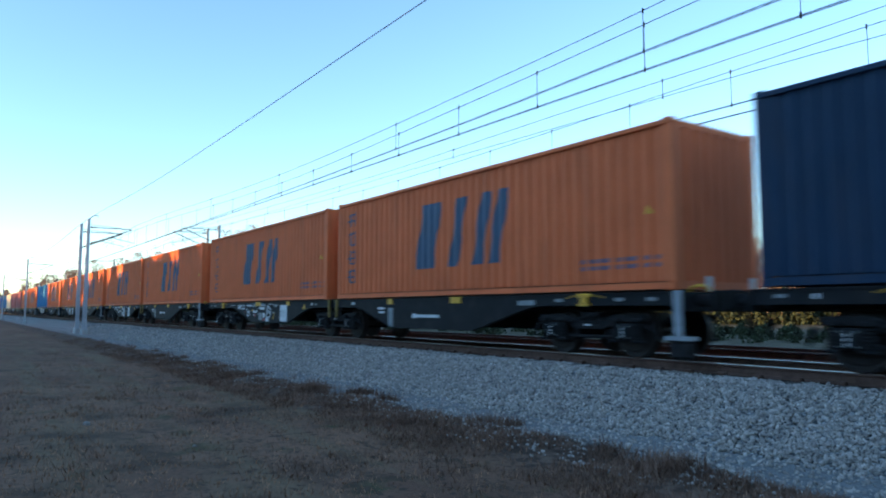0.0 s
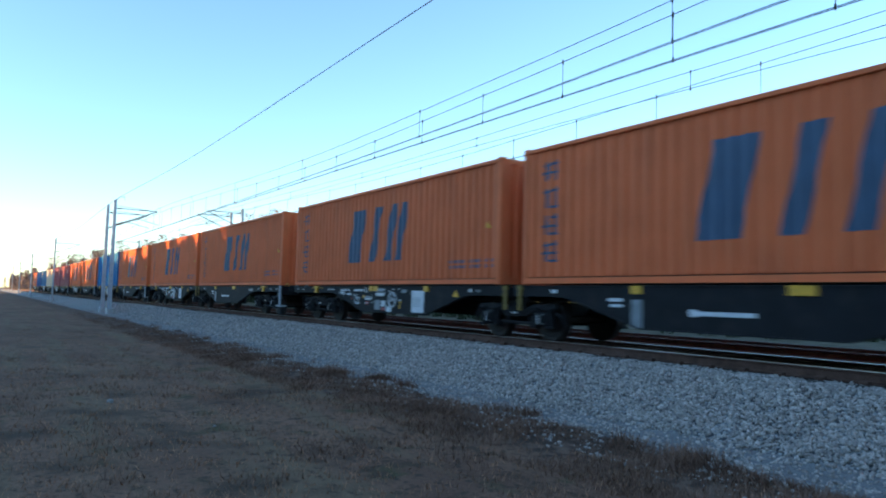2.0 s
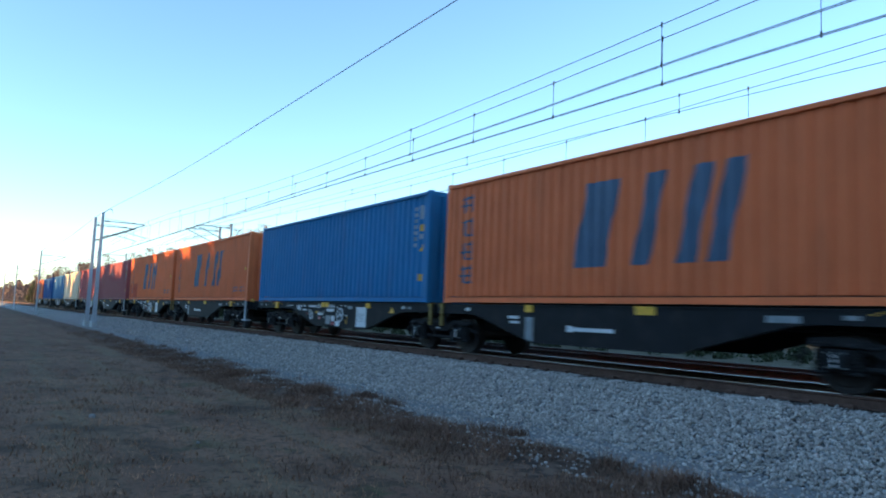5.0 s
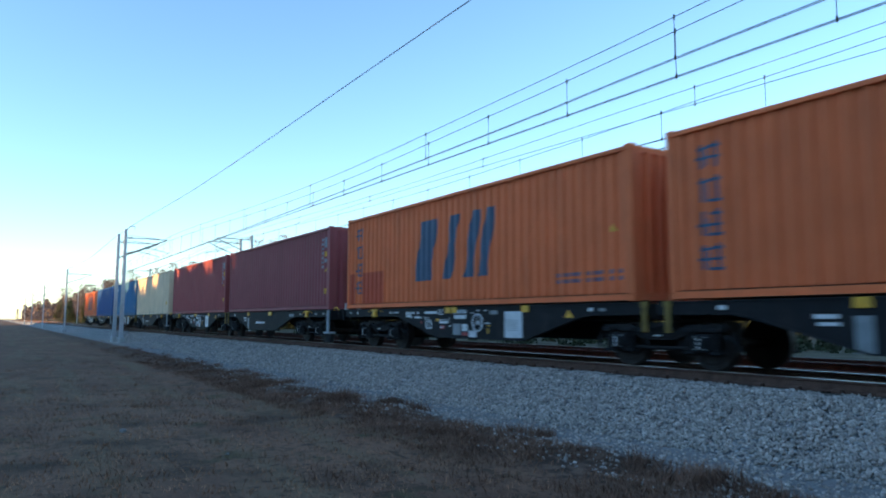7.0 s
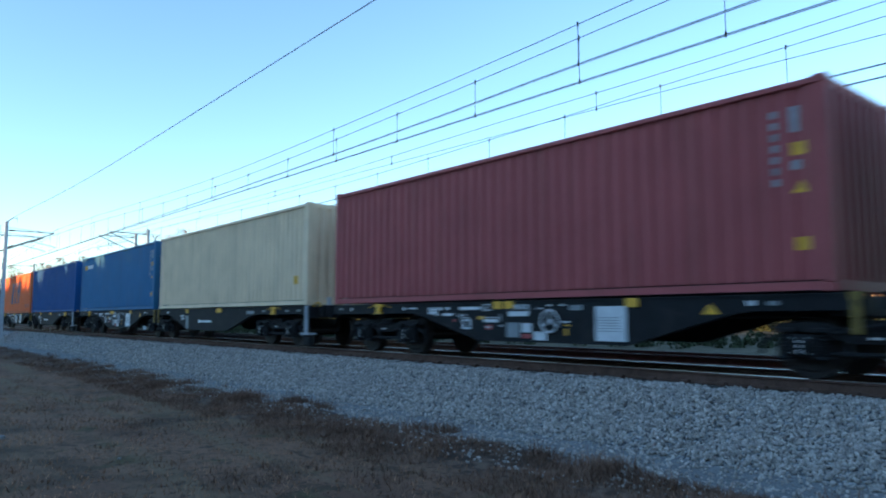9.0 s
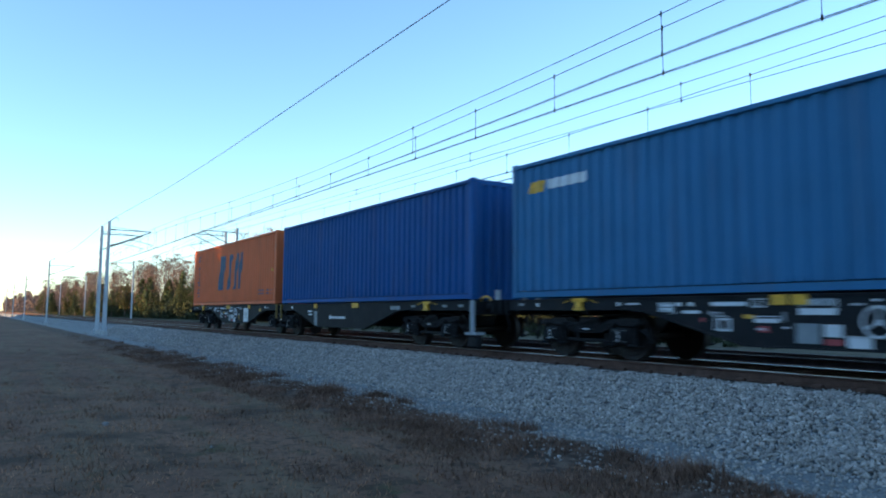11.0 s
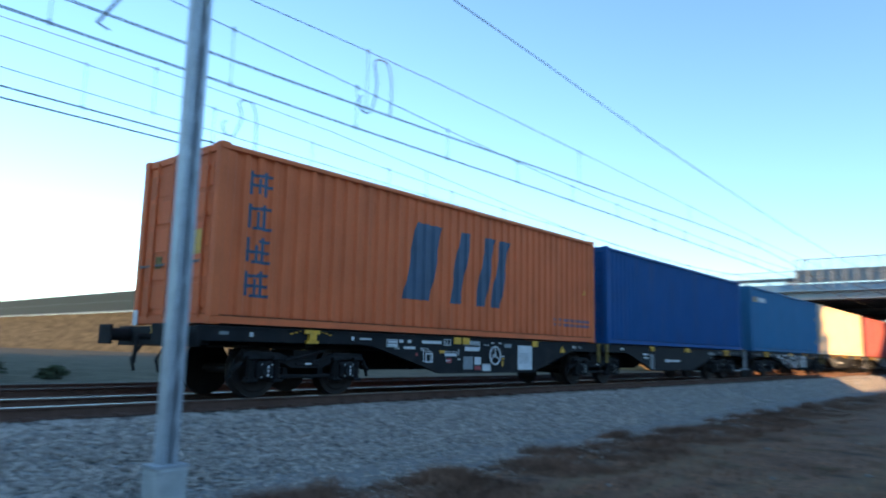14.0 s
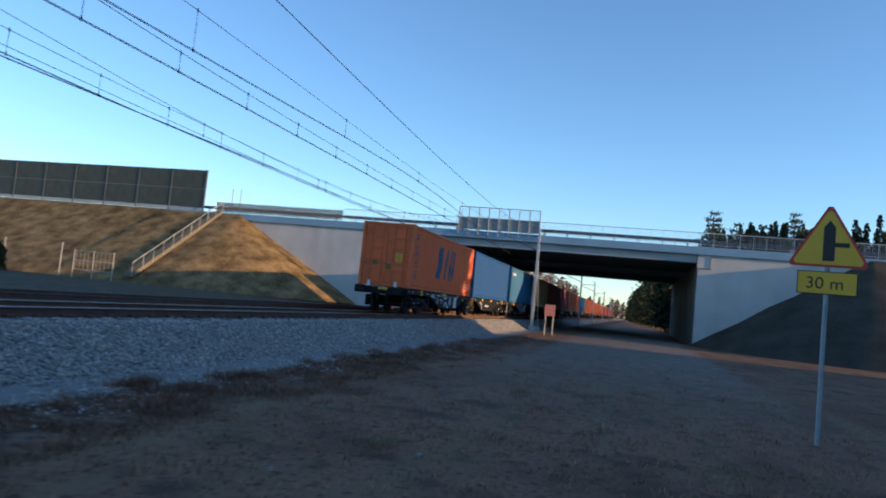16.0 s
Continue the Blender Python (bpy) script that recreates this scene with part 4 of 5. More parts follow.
def wire_z(x, knots):
    """Height of a wire at x: smooth between the knots (x, z)."""
    if x <= knots[0][0]:
        return knots[0][1]
    for i, ((a, za), (b, zb)) in enumerate(zip(knots, knots[1:])):
        if x <= b:
            zp = knots[i - 1] if i else (a - 1, za)
            zn = knots[i + 2] if i + 2 < len(knots) else (b + 1, zb)
            m0, m1 = (zb - zp[1]) / (b - zp[0]), (zn[1] - za) / (zn[0] - a)
            k, w = (x - a) / (b - a), b - a
            return za * (1 + 2 * k) * (1 - k) ** 2 + m0 * w * k * (1 - k) ** 2 + zb * k * k * (3 - 2 * k) + m1 * w * k * k * (k - 1)
    return knots[-1][1]


def spans(mid, low, high):
    """Knots of a plain wire: high at each support, low at mid span, with the near spans given in mid."""
    left = [(-355, high), (-330, low), (-305, high), (-280, low), (-255, high), (-230, low), (-205, high), (-180, low), (-155, high), (-130, low), (-104.6, high), (-80, low), (-56, high)]
    right = [(61.8, high), (87, low), (112, high), (136, low), (160, high), (185, low), (210, high), (235, low), (260, high), (300, high)]
    return left + mid + right


def run_wire(parent, name, y, knots, r=0.0085):
    pts = [(x, y, wire_z(x, knots)) for x in np.arange(-350, 300, 2.5)]
    ob = new(name, cable(name, pts, r, ""))
    ob.parent = parent
    return ob


def catenary(y, specs, droppers):
    """specs: (name, sideways, knots); droppers: pairs of wires joined by short wires, first place and step."""
    c = thing("overhead_line", "overhead line of messenger and contact wires with droppers", "overhead line", "overhead lines", "structure")
    for n, dy, kn in specs:
        run_wire(c, n, y + dy, kn)
        if n == "contact_wire":
            run_wire(c, n, y + dy + 0.06, kn)
    for (i, j, x0, step, x1) in droppers:
        x = x0
        while x < x1:
            a, b = (x, y + specs[i][1], wire_z(x, specs[i][2])), (x, y + specs[j][1], wire_z(x, specs[j][2]))
            if a[2] > b[2] + 0.1:
                bm = rod(bmesh.new(), a, b, 0.007, n=5)
                for e in (a, b):
                    rod(bm, (e[0], e[1], e[2] - 0.05), (e[0], e[1], e[2] + 0.05), 0.02, n=5)
                part("dropper", bm, WIRE, c, "thin dropper wire")
            x += step
    return c


catenary(TRACK_Y, [("messenger_wire", 0, spans([(-27, 6.42), (-12.7, 6.60), (-8.7, 6.71), (2.4, 7.15), (11, 7.37), (19.4, 7.29), (40, 7.0)], 6.42, 7.05)),
                   ("messenger_wire", 0, spans([(-27, 6.05), (-12.7, 6.29), (-8.7, 6.42), (2.4, 6.72), (9.1, 6.47), (15, 6.19), (21, 6.03), (34, 5.95), (48, 6.12)], 6.05, 6.72)),
                   ("contact_wire", 0, spans([(-27, 5.66), (-12.7, 5.81), (-8.7, 5.90), (2.4, 5.98), (8.2, 6.03), (19.5, 6.30), (40, 6.6)], 5.56, 5.56)),
                   ("contact_wire", 0, spans([(-12.7, 5.52), (8, 5.54), (18, 5.61), (40, 5.6)], 5.54, 5.54))], [(0, 2, -92.9, 9.36, 56), (1, 3, -94.6, 3.07, 56)])
catenary(TRACK2_Y, [("messenger_wire", 0, spans([(-27, 6.7), (-14.8, 6.80), (-8, 6.82), (2.4, 7.05), (11.4, 6.97), (17.5, 6.59), (26.6, 6.06), (40, 5.95)], 6.4, 7.0)),
                    ("messenger_wire", 0, spans([(-27, 6.2), (-14.6, 6.35), (-8.9, 6.50), (2.4, 6.70), (11.5, 6.45), (18, 6.21), (23.6, 6.08), (40, 6.0)], 6.05, 6.7)),
                    ("stay_wire", 0, spans([(-27, 6.5), (-10, 6.35), (-6.7, 6.30), (2.4, 6.1), (11.5, 5.94), (24, 5.7), (40, 5.6)], 6.5, 6.5)),
                    ("contact_wire", 0, spans([(-10, 5.68), (11.5, 5.70), (17.6, 5.63), (23.6, 5.55), (40, 5.5)], 5.6, 5.6)),
                    ("contact_wire", 0, spans([(-10, 5.43), (11.5, 5.51), (20.5, 5.55), (40, 5.6)], 5.5, 5.5))], [(0, 2, -95.0, 9.3, 56), (1, 3, -94.2, 3.03, 56)])
fw = thing("feeder_wire", "single dark feeder wire along the mast heads", "overhead wire", kind="structure")
run_wire(fw, "feeder_cable", 7.7, spans([(-34, 7.03), (-11.3, 7.23), (4.3, 7.38), (11.4, 7.1), (17.6, 6.75), (34, 6.25), (48, 6.3)], 6.95, 7.35), 0.011)


def loop_cable(x, y, z0, z1, zc):
    """A bonding cable that hangs in loops between messenger and contact wire."""
    pts = []
    for i in range(21):
        a = i / 20
        pts.append((x + 0.42 - 0.22 * a + 0.10 * math.sin(a * math.pi), y, zc + (z1 - zc) * math.sin(a * math.pi / 2)))
    for i in range(1, 19):
        a = i / 18
        pts.append((x + 0.20 - 0.30 * a, y + 0.02, z1 + 0.06 * math.sin(a * math.pi) - 0.10 * a))
    for i in range(1, 21):
        a = i / 20
        pts.append((x - 0.10 + 0.10 * math.sin(a * math.pi), y + 0.04, z1 - 0.10 + (z0 - 0.15 - z1) * a))
    for i in range(1, 17):
        a = i / 16 * math.pi * 1.3
        pts.append((x - 0.30 + 0.20 * math.cos(a), y + 0.05, z0 - 0.25 - 0.20 * math.sin(a)))
    ob = new("bonding_cable", cable("bonding_cable", pts, 0.016, ""))
    return tagged(ob, "dark looped bonding cable hanging on the overhead line", "cable", "bonding cables")


loop_cable(10.4, TRACK_Y + 0.01, 6.42, 7.3, 6.1)
loop_cable(9.6, TRACK2_Y + 0.01, 6.45, 7.0, 5.68)


# ---- bridge, abutments, embankments ----
BX, BX2 = 66.0, 104.0
DECK = 7.2
bridge = thing("road_bridge", "road bridge with pale blue girders over the railway", "bridge", kind="structure")
for x0, x1 in ((BX, 83.0), (87.0, BX2)):
    # slab and inner girders carry the underside's shade in their dark colour
    part("deck_slab", bx(x0 + 0.3, x1 - 0.3, -5.2, 20.5, 6.75, DECK), SHADED_SOFFIT, bridge, "deck slab, coloured dark for the shade below")
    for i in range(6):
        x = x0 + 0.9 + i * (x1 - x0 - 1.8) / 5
        part("girder", bx(x - 0.3, x + 0.3, -5.2, 20.5, 5.95, 6.75), SHADED_SOFFIT if 0 < i < 5 else BRIDGEGREY, bridge, "steel girder")
    for x, s in ((x0, -1), (x1, 1)):
        part("edge_beam", bx(x - 0.22, x + 0.3, -60, 46, 6.62, 7.28, bevel=0.02), BRIDGEBLUE, bridge, "pale blue edge beam")
part("face_girder", bx(BX + 0.25, BX + 0.5, -4.9, 20.2, 5.97, 6.62), BRIDGEGREY, bridge, "grey-blue face girder")
part("road_surface", bx(BX + 0.3, BX2 - 0.3, -260, 560, DECK + 0.004, DECK + 0.05), ASPHALT, bridge, "asphalt carriageway")
rail = bx(BX + 0.5, BX + 0.58, -60, 46, 7.62, 7.92)
guard = part("guard_rail", rail, DARKRAIL, bridge, "dark steel guard rail")
gp = part("guard_rail_post", bx(BX + 0.6, BX + 0.68, -0.05, 0.05, DECK, 7.85), GREYSTEEL, guard, "", pose(0, -58, 0))
for i in range(1, 52):
    again(gp, guard, pose(0, -58 + 2 * i, 0))
fence = part("parapet_rail", bx(BX - 0.03, BX + 0.03, -60, 27, 8.42, 8.47), GALV, bridge, "thin parapet railing")
for z in (7.45,):
    part("parapet_lower_rail", bx(BX - 0.02, BX + 0.02, -60, 27, z, z + 0.04), GALV, fence)
pp = part("parapet_post", bx(BX - 0.02, BX + 0.02, -0.02, 0.02, 7.28, 8.44), GALV, fence, "", pose(0, -60, 0))
for i in range(1, 88):
    again(pp, fence, pose(0, -60 + i, 0))
bars = bmesh.new()
for i in range(87 * 7):
    y = -60 + i / 7
    box(bars, BX - 0.006, BX + 0.006, y - 0.006, y + 0.006, 7.47, 8.43)
tagged(part("parapet_bars", bars, GALV, fence), kind="stuff")
# denser slatted parapet by the far abutment
sl = part("parapet_slat", bx(BX - 0.02, BX + 0.02, -0.07, 0.07, 7.35, 8.30), BROWNRAIL, bridge, "brown-grey parapet slat", pose(0, 27.2, 0))
for i in range(1, 72):
    again(sl, bridge, pose(0, 27.2 + i * 0.19, 0))
sl2 = part("parapet_slat", bx(BX - 0.02, BX + 0.02, -0.03, 0.03, 7.30, 8.55), DARKRAIL, bridge, "grey parapet slat", pose(0, -8.6, 0))
for i in range(1, 150):
    again(sl2, bridge, pose(0, -8.6 - i * 0.22, 0))
# safety screen over the tracks
scr = part("safety_screen", bx(BX - 0.30, BX - 0.25, 8.35, 15.65, 7.35, 8.42), GREYMARK, bridge, "solid grey safety screen")
for i in range(9):
    y = 8.35 + i * 7.3 / 8
    part("screen_post", bx(BX - 0.36, BX - 0.22, y - 0.035, y + 0.035, 6.9, 9.36), GALV, scr)
part("screen_top_rail", bx(BX - 0.34, BX - 0.26, 8.35, 15.65, 9.33, 9.4), GALV, scr)
part("screen_mid_rail", bx(BX - 0.34, BX - 0.26, 8.35, 15.65, 8.42, 8.47), GALV, scr)
mesh_b = bmesh.new()
for i in range(60):
    y = 8.35 + i * 7.3 / 60
    box(mesh_b, BX - 0.304, BX - 0.296, y - 0.004, y + 0.004, 8.47, 9.33)
for i in range(7):
    box(mesh_b, BX - 0.304, BX - 0.296, 8.35, 15.65, 8.55 + i * 0.11, 8.558 + i * 0.11)
tagged(part("screen_mesh", mesh_b, GALV, scr), kind="stuff")


def abutment(y0, y1, face, name):
    a = thing(name, "pale concrete bridge abutment with wing wall", "bridge abutment", "abutments", "structure")
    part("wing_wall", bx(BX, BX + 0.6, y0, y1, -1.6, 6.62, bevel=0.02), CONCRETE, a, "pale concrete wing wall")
    part("abutment_wall", bx(BX + 0.6, BX2, face - 0.5, face + 0.5, -1.6, 5.9), SHADED_CONCRETE, a, "concrete abutment face")
    part("bearing_block", bx(BX - 0.05, BX + 0.9, face - 0.45, face + 0.55, 5.55, 6.62), CONCRETE, a)
    return a


abutment(-20.0, -4.9, -5.4, "abutment")
abutment(20.2, 37.0, 20.7, "abutment")
pipe = rod(bmesh.new(), (BX - 0.06, -5.9, 5.5), (BX - 0.06, -5.9, 6.62), 0.05)
rod(pipe, (BX - 0.06, -4.95, 5.5), (BX - 0.06, -5.9, 5.5), 0.05)
tagged(part("drain_pipe", pipe, GREYMARK), "dark drain pipe on the abutment wall", "drain pipe")

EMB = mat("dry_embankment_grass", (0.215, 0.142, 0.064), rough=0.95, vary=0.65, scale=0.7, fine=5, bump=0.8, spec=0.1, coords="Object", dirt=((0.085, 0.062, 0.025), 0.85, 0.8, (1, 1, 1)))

# Embankment grass darkened in colour to stand for the cone's shaded side.
EMB_SHADED = mat("dark_damp_turf", (0.060, 0.054, 0.042), rough=0.95, vary=0.35, scale=0.5, fine=6, bump=0.6, spec=0.1)


def embankment(cy, side, label, cover):
    """side +1: runs towards +y from the cone centre cy; -1: towards -y."""
    R, top, foot = 13.2, 7.25, -0.35 if side > 0 else -1.0
    verts, faces = [], []
    prof = [0.0, 0.12, 0.25, 0.4, 0.55, 0.7, 0.85, 1.0]
    cols = []
    for q in range(15):
        cols.append((BX - 0.02, cy, math.pi + side * (math.pi / 2) * (1 - q / 14)))
    for q in range(1, 24):
        cols.append((BX - 0.02, cy + side * (q * 3 if q < 12 else 36 + (q - 12) * 42), math.pi))
    for cx, y, ang in cols:
        for p in prof:
            r = R * p
            z = top + (foot - top) * p
            jit = 0.22 * noise.noise((cx * 0.2 + r * 0.5, y * 0.3, ang)) * math.sin(p * math.pi)
            verts.append((cx + math.cos(ang) * r, y + math.sin(ang) * r, z + jit))
    n = len(prof)
    for i in range(len(cols) - 1):
        for j in range(n - 1):
            f = (i * n + j, (i + 1) * n + j, (i + 1) * n + j + 1, i * n + j + 1)
            faces.append(f if side < 0 else f[::-1])
    e = mesh_from("embankment", verts, faces, cover)
    for p in e.data.polygons:
        p.use_smooth = True
    # the flat crown under the road, and the slope on its far side
    yb = cols[-1][1]
    y0, y1 = min(cy - side * 1.0, yb), max(cy - side * 1.0, yb)
    crown = mesh_from("embankment_crown", [(BX - 0.02, y0, top - 0.06), (BX2, y0, top - 0.06), (BX2, y1, top - 0.06), (BX - 0.02, y1, top - 0.06), (BX2 + 12, y0, -0.9), (BX2 + 12, y1, -0.9), (BX2, y0, -0.9)], [(0, 1, 2, 3), (1, 4, 5, 2), (1, 6, 4)], cover, e)
    tagged(e, label, "embankment", "embankments", "structure")
    return e


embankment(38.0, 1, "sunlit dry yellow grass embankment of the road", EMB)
embankment(-17.6, -1, "grass cone of the road embankment, coloured dark for shade", EMB_SHADED)

# noise barrier on the far embankment
nb = thing("noise_barrier", "dark green noise barrier of panels between steel posts", "noise barrier", kind="structure")
pan = bx(BX + 0.1, BX + 0.2, 0.06, 3.94, 7.62, 9.52)
pan = part("panel", pan, BARRIER, nb, "dark green panel", pose(0, 42.4, 0))
again(pan, nb, pose(0, 42.4, 1.93))
nbp = part("post", bx(BX + 0.06, BX + 0.24, -0.06, 0.06, 7.2, 11.48), DARKRAIL, nb, "grey steel post", pose(0, 42.4, 0))
pl = part("plinth", bx(BX + 0.06, BX + 0.24, 0.06, 3.94, 7.30, 7.60), FOOTING, nb, "pale concrete plinth", pose(0, 42.4, 0))
strip = part("panel_joint", bx(BX + 0.08, BX + 0.09, 0.06, 3.94, 9.515, 9.55), GREYMARK, nb, "grey joint strip", pose(0, 42.4, 0))
for i in range(1, 56):
    y = 42.4 + 4 * i
    again(nbp, nb, pose(0, y, 0))
    again(pl, nb, pose(0, y, 0))
    again(strip, nb, pose(0, y, 0))
    for z in (0, 1.93):
        again(pan, nb, pose(0, y, z))

# service stairs down the embankment, with a white handrail
stair = thing("service_stairs", "concrete service stairs with a white handrail", "stairs", kind="structure")
SA, SB = Vector((BX - 0.3, 40.3, 7.25)), Vector((53.0, 39.6, 0.25))
for i in range(40):
    p = SA.lerp(SB, i / 40)
    if i == 0:
        stp0 = part("step", bx(-0.2, 0.2, -0.40, 0.40, -0.25, 0.05), STEPS, stair, "", pose(*p))
    else:
        again(stp0, stair, pose(*p))
hr = part("handrail", rod(bmesh.new(), SA + Vector((0, -0.5, 1.1)), SB + Vector((0, -0.5, 1.1)), 0.035), OLDWHITE, stair, "white handrail")
for i in range(11):
    p = SA.lerp(SB, i / 10) + Vector((0, -0.5, 0))
    part("handrail_post", rod(bmesh.new(), p, p + Vector((0, 0, 1.1)), 0.03), OLDWHITE, hr)

# white gate at the foot of the embankment
gate = thing("white_gate", "white tubular gate panel at the embankment foot", "gate")
for y in (39.8, 41.7, 43.6):
    part("gate_post", rod(bmesh.new(), (51.6, y, -0.4), (51.6, y, 1.95), 0.04), OLDWHITE, gate)
for z in (0.35, 1.1, 1.85):
    part("gate_rail", rod(bmesh.new(), (51.6, 39.8, z), (51.6, 43.6, z), 0.026), OLDWHITE, gate)
for i in range(9):
    part("gate_bar", rod(bmesh.new(), (51.6, 40.2 + i * 0.4, 0.35), (51.6, 40.2 + i * 0.4, 1.85), 0.012), OLDWHITE, gate)

for px_, py_, pz_ in ((51.6, 44.9, 0.3), (51.2, 50.3, 0.3), (66.2, 39.2, 7.6), (66.2, 38.3, 7.6)):
    mp_ = rod(bmesh.new(), (0, 0, -0.9), (0, 0, 2.1), 0.05)
    rod(mp_, (0, 0, 2.1), (0, 0, 2.14), 0.05, 0.02)
    tagged(part("marker_post", mp_, GREYSTEEL, None, "", pose(px_, py_, pz_)), "thin pale marker post on the embankment", "post", "marker posts")

# ---- road sign, board, stones ----
sign = thing("warning_sign", "yellow triangular warning sign with red border and plate", "road sign", m=pose(17.4, -2.95, 0, 0, 0, -8))
part("post", rod(bmesh.new(), (0.05, 0, -1.0), (0.05, 0, 2.80), 0.036, n=12), GREYSTEEL, sign, "grey steel post")


def tri_plate(size, x0, x1):
    """A triangle with rounded corners, its middle 2.31 m up."""
    r = 0.05 * size
    pts = []
    for ang in (210, 330, 90):
        cx, cz = (size * 0.577 - 2 * r) * math.cos(radians(ang)), (size * 0.577 - 2 * r) * math.sin(radians(ang))
        for d in (-50, -20, 20, 50):
            pts.append((cx + r * math.cos(radians(ang + d)), cz + r * math.sin(radians(ang + d)) + 2.31))
    return prism(bmesh.new(), pts, lambda u, v, w: (w, -u, v), x0, x1)


part("sign_back", tri_plate(1.21, 0.0, 0.012), SIGNRED, sign, "red-bordered triangle")
part("sign_face", tri_plate(1.07, -0.006, -0.001), SIGNYELLOW, sign, "yellow triangle face")
sy = bx(-0.012, -0.007, -0.085, 0.085, 2.06, 2.60)
prism(sy, [(-0.085, 2.60), (0.085, 2.60), (0.0, 2.72)], lambda u, v, w: (w, u, v), -0.012, -0.007)
part("sign_symbol", sy, SIGNBLACK, sign, "black thick road line symbol")
part("sign_symbol_branch", bx(-0.012, -0.007, -0.29, -0.085, 2.29, 2.36), SIGNBLACK, sign, "black side road symbol")
part("plate_border", bx(0.002, 0.014, -0.43, 0.43, 1.52, 1.89, bevel=0.004), SIGNBLACK, sign, "dark plate edge")
part("distance_plate", bx(-0.004, 0.001, -0.415, 0.415, 1.535, 1.875), SIGNYELLOW, sign, "yellow distance plate")
text_mesh("30 m", 0.27, "lettering", SIGNBLACK, sign, pose(-0.008, 0.31, 1.61, 90, 0, -90))

wb = thing("trackside_board", "small faded red board on two posts beside the track", "notice board", m=pose(53.9, 5.5, 0, 0, 0, 6))
for y in (-0.26, 0.26):
    part("post", rod(bmesh.new(), (0, y, -1.05), (0, y, 1.2), 0.035), GALV, wb, "pale post")
part("board", bx(-0.06, -0.04, -0.36, 0.36, 0.45, 1.22), SIGNPALE, wb, "faded red board")


def rock(x, y, size, seed):
    rnd = random.Random(seed)
    bm = bmesh.new()
    bmesh.ops.create_icosphere(bm, subdivisions=2, radius=size)
    for v in bm.verts:
        v.co *= 0.8 + 0.4 * rnd.random()
        v.co.z *= 0.75
    o = part("stone", bm, FIELDSTONE)
    o.matrix_basis = pose(x, y, ground_z(x, y) + size * 0.35)
    return tagged(o, "pale loose stone lying in the dry grass", "stone", "loose stones")


for i, (x, y, sz) in enumerate(((8.2, 2.66, 0.06), (7.2, 3.8, 0.08), (-11.6, 1.71, 0.05), (9.5, 1.2, 0.03), (12.4, 2.1, 0.04), (10.8, 3.0, 0.03), (8.6, 4.4, 0.03), (-9.2, 2.6, 0.025), (14.5, 4.1, 0.04), (17.0, 3.0, 0.04))):
    rock(x, y, sz, i)


# ---- car on the bridge ----
car = thing("car", "dark hatchback driving over the bridge", "car")
body = prism(bmesh.new(), [(-2.1, 0.35), (2.1, 0.35), (2.15, 0.7), (1.9, 0.9), (1.0, 0.98), (0.35, 1.42), (-1.2, 1.45), (-2.0, 1.0), (-2.15, 0.75)], lambda u, v, w: (w, -u, v), -0.85, 0.85)
bmesh.ops.bevel(body, geom=body.edges[:], offset=0.05, segments=2, affect="EDGES")
part("body", body, CARPAINT, car)
for s in (-1, 1):
    win = prism(bmesh.new(), [(0.85, 0.98), (0.3, 1.36), (-1.1, 1.38), (-1.65, 1.0)], lambda u, v, w: (w, -u, v), s * 0.852, s * 0.858)
    part("window", win, GLASSDARK, car, "dark side window")
    for yy in (-1.3, 1.3):
        part("wheel", rod(bmesh.new(), (s * 0.7, yy, 0.32), (s * 0.88, yy, 0.32), 0.32, n=18), BOGIE, car)


# ---- trees ----
def cards(rnd, centres, size):
    """Small bent leaf cards at the given places."""
    verts, faces = [], []
    for c in centres:
        a, t = rnd.random() * math.tau, rnd.uniform(-0.9, 0.9)
        s = size * rnd.uniform(0.6, 1.4)
        ux = Vector((math.cos(a), math.sin(a), t * 0.5)).normalized() * s
        uz = Vector((-math.sin(a) * t, math.cos(a) * t, 1 - abs(t) * 0.4)).normalized() * s * 0.8
        n = ux.cross(uz).normalized() * s * 0.25
        k = len(verts)
        c = Vector(c)
        verts += [c - ux * 0.5, c + n + uz * rnd.uniform(-0.7, -0.3), c + ux * 0.5, c - n + uz * rnd.uniform(0.3, 0.7)]
        faces.append((k, k + 1, k + 2, k + 3))
    return verts, faces


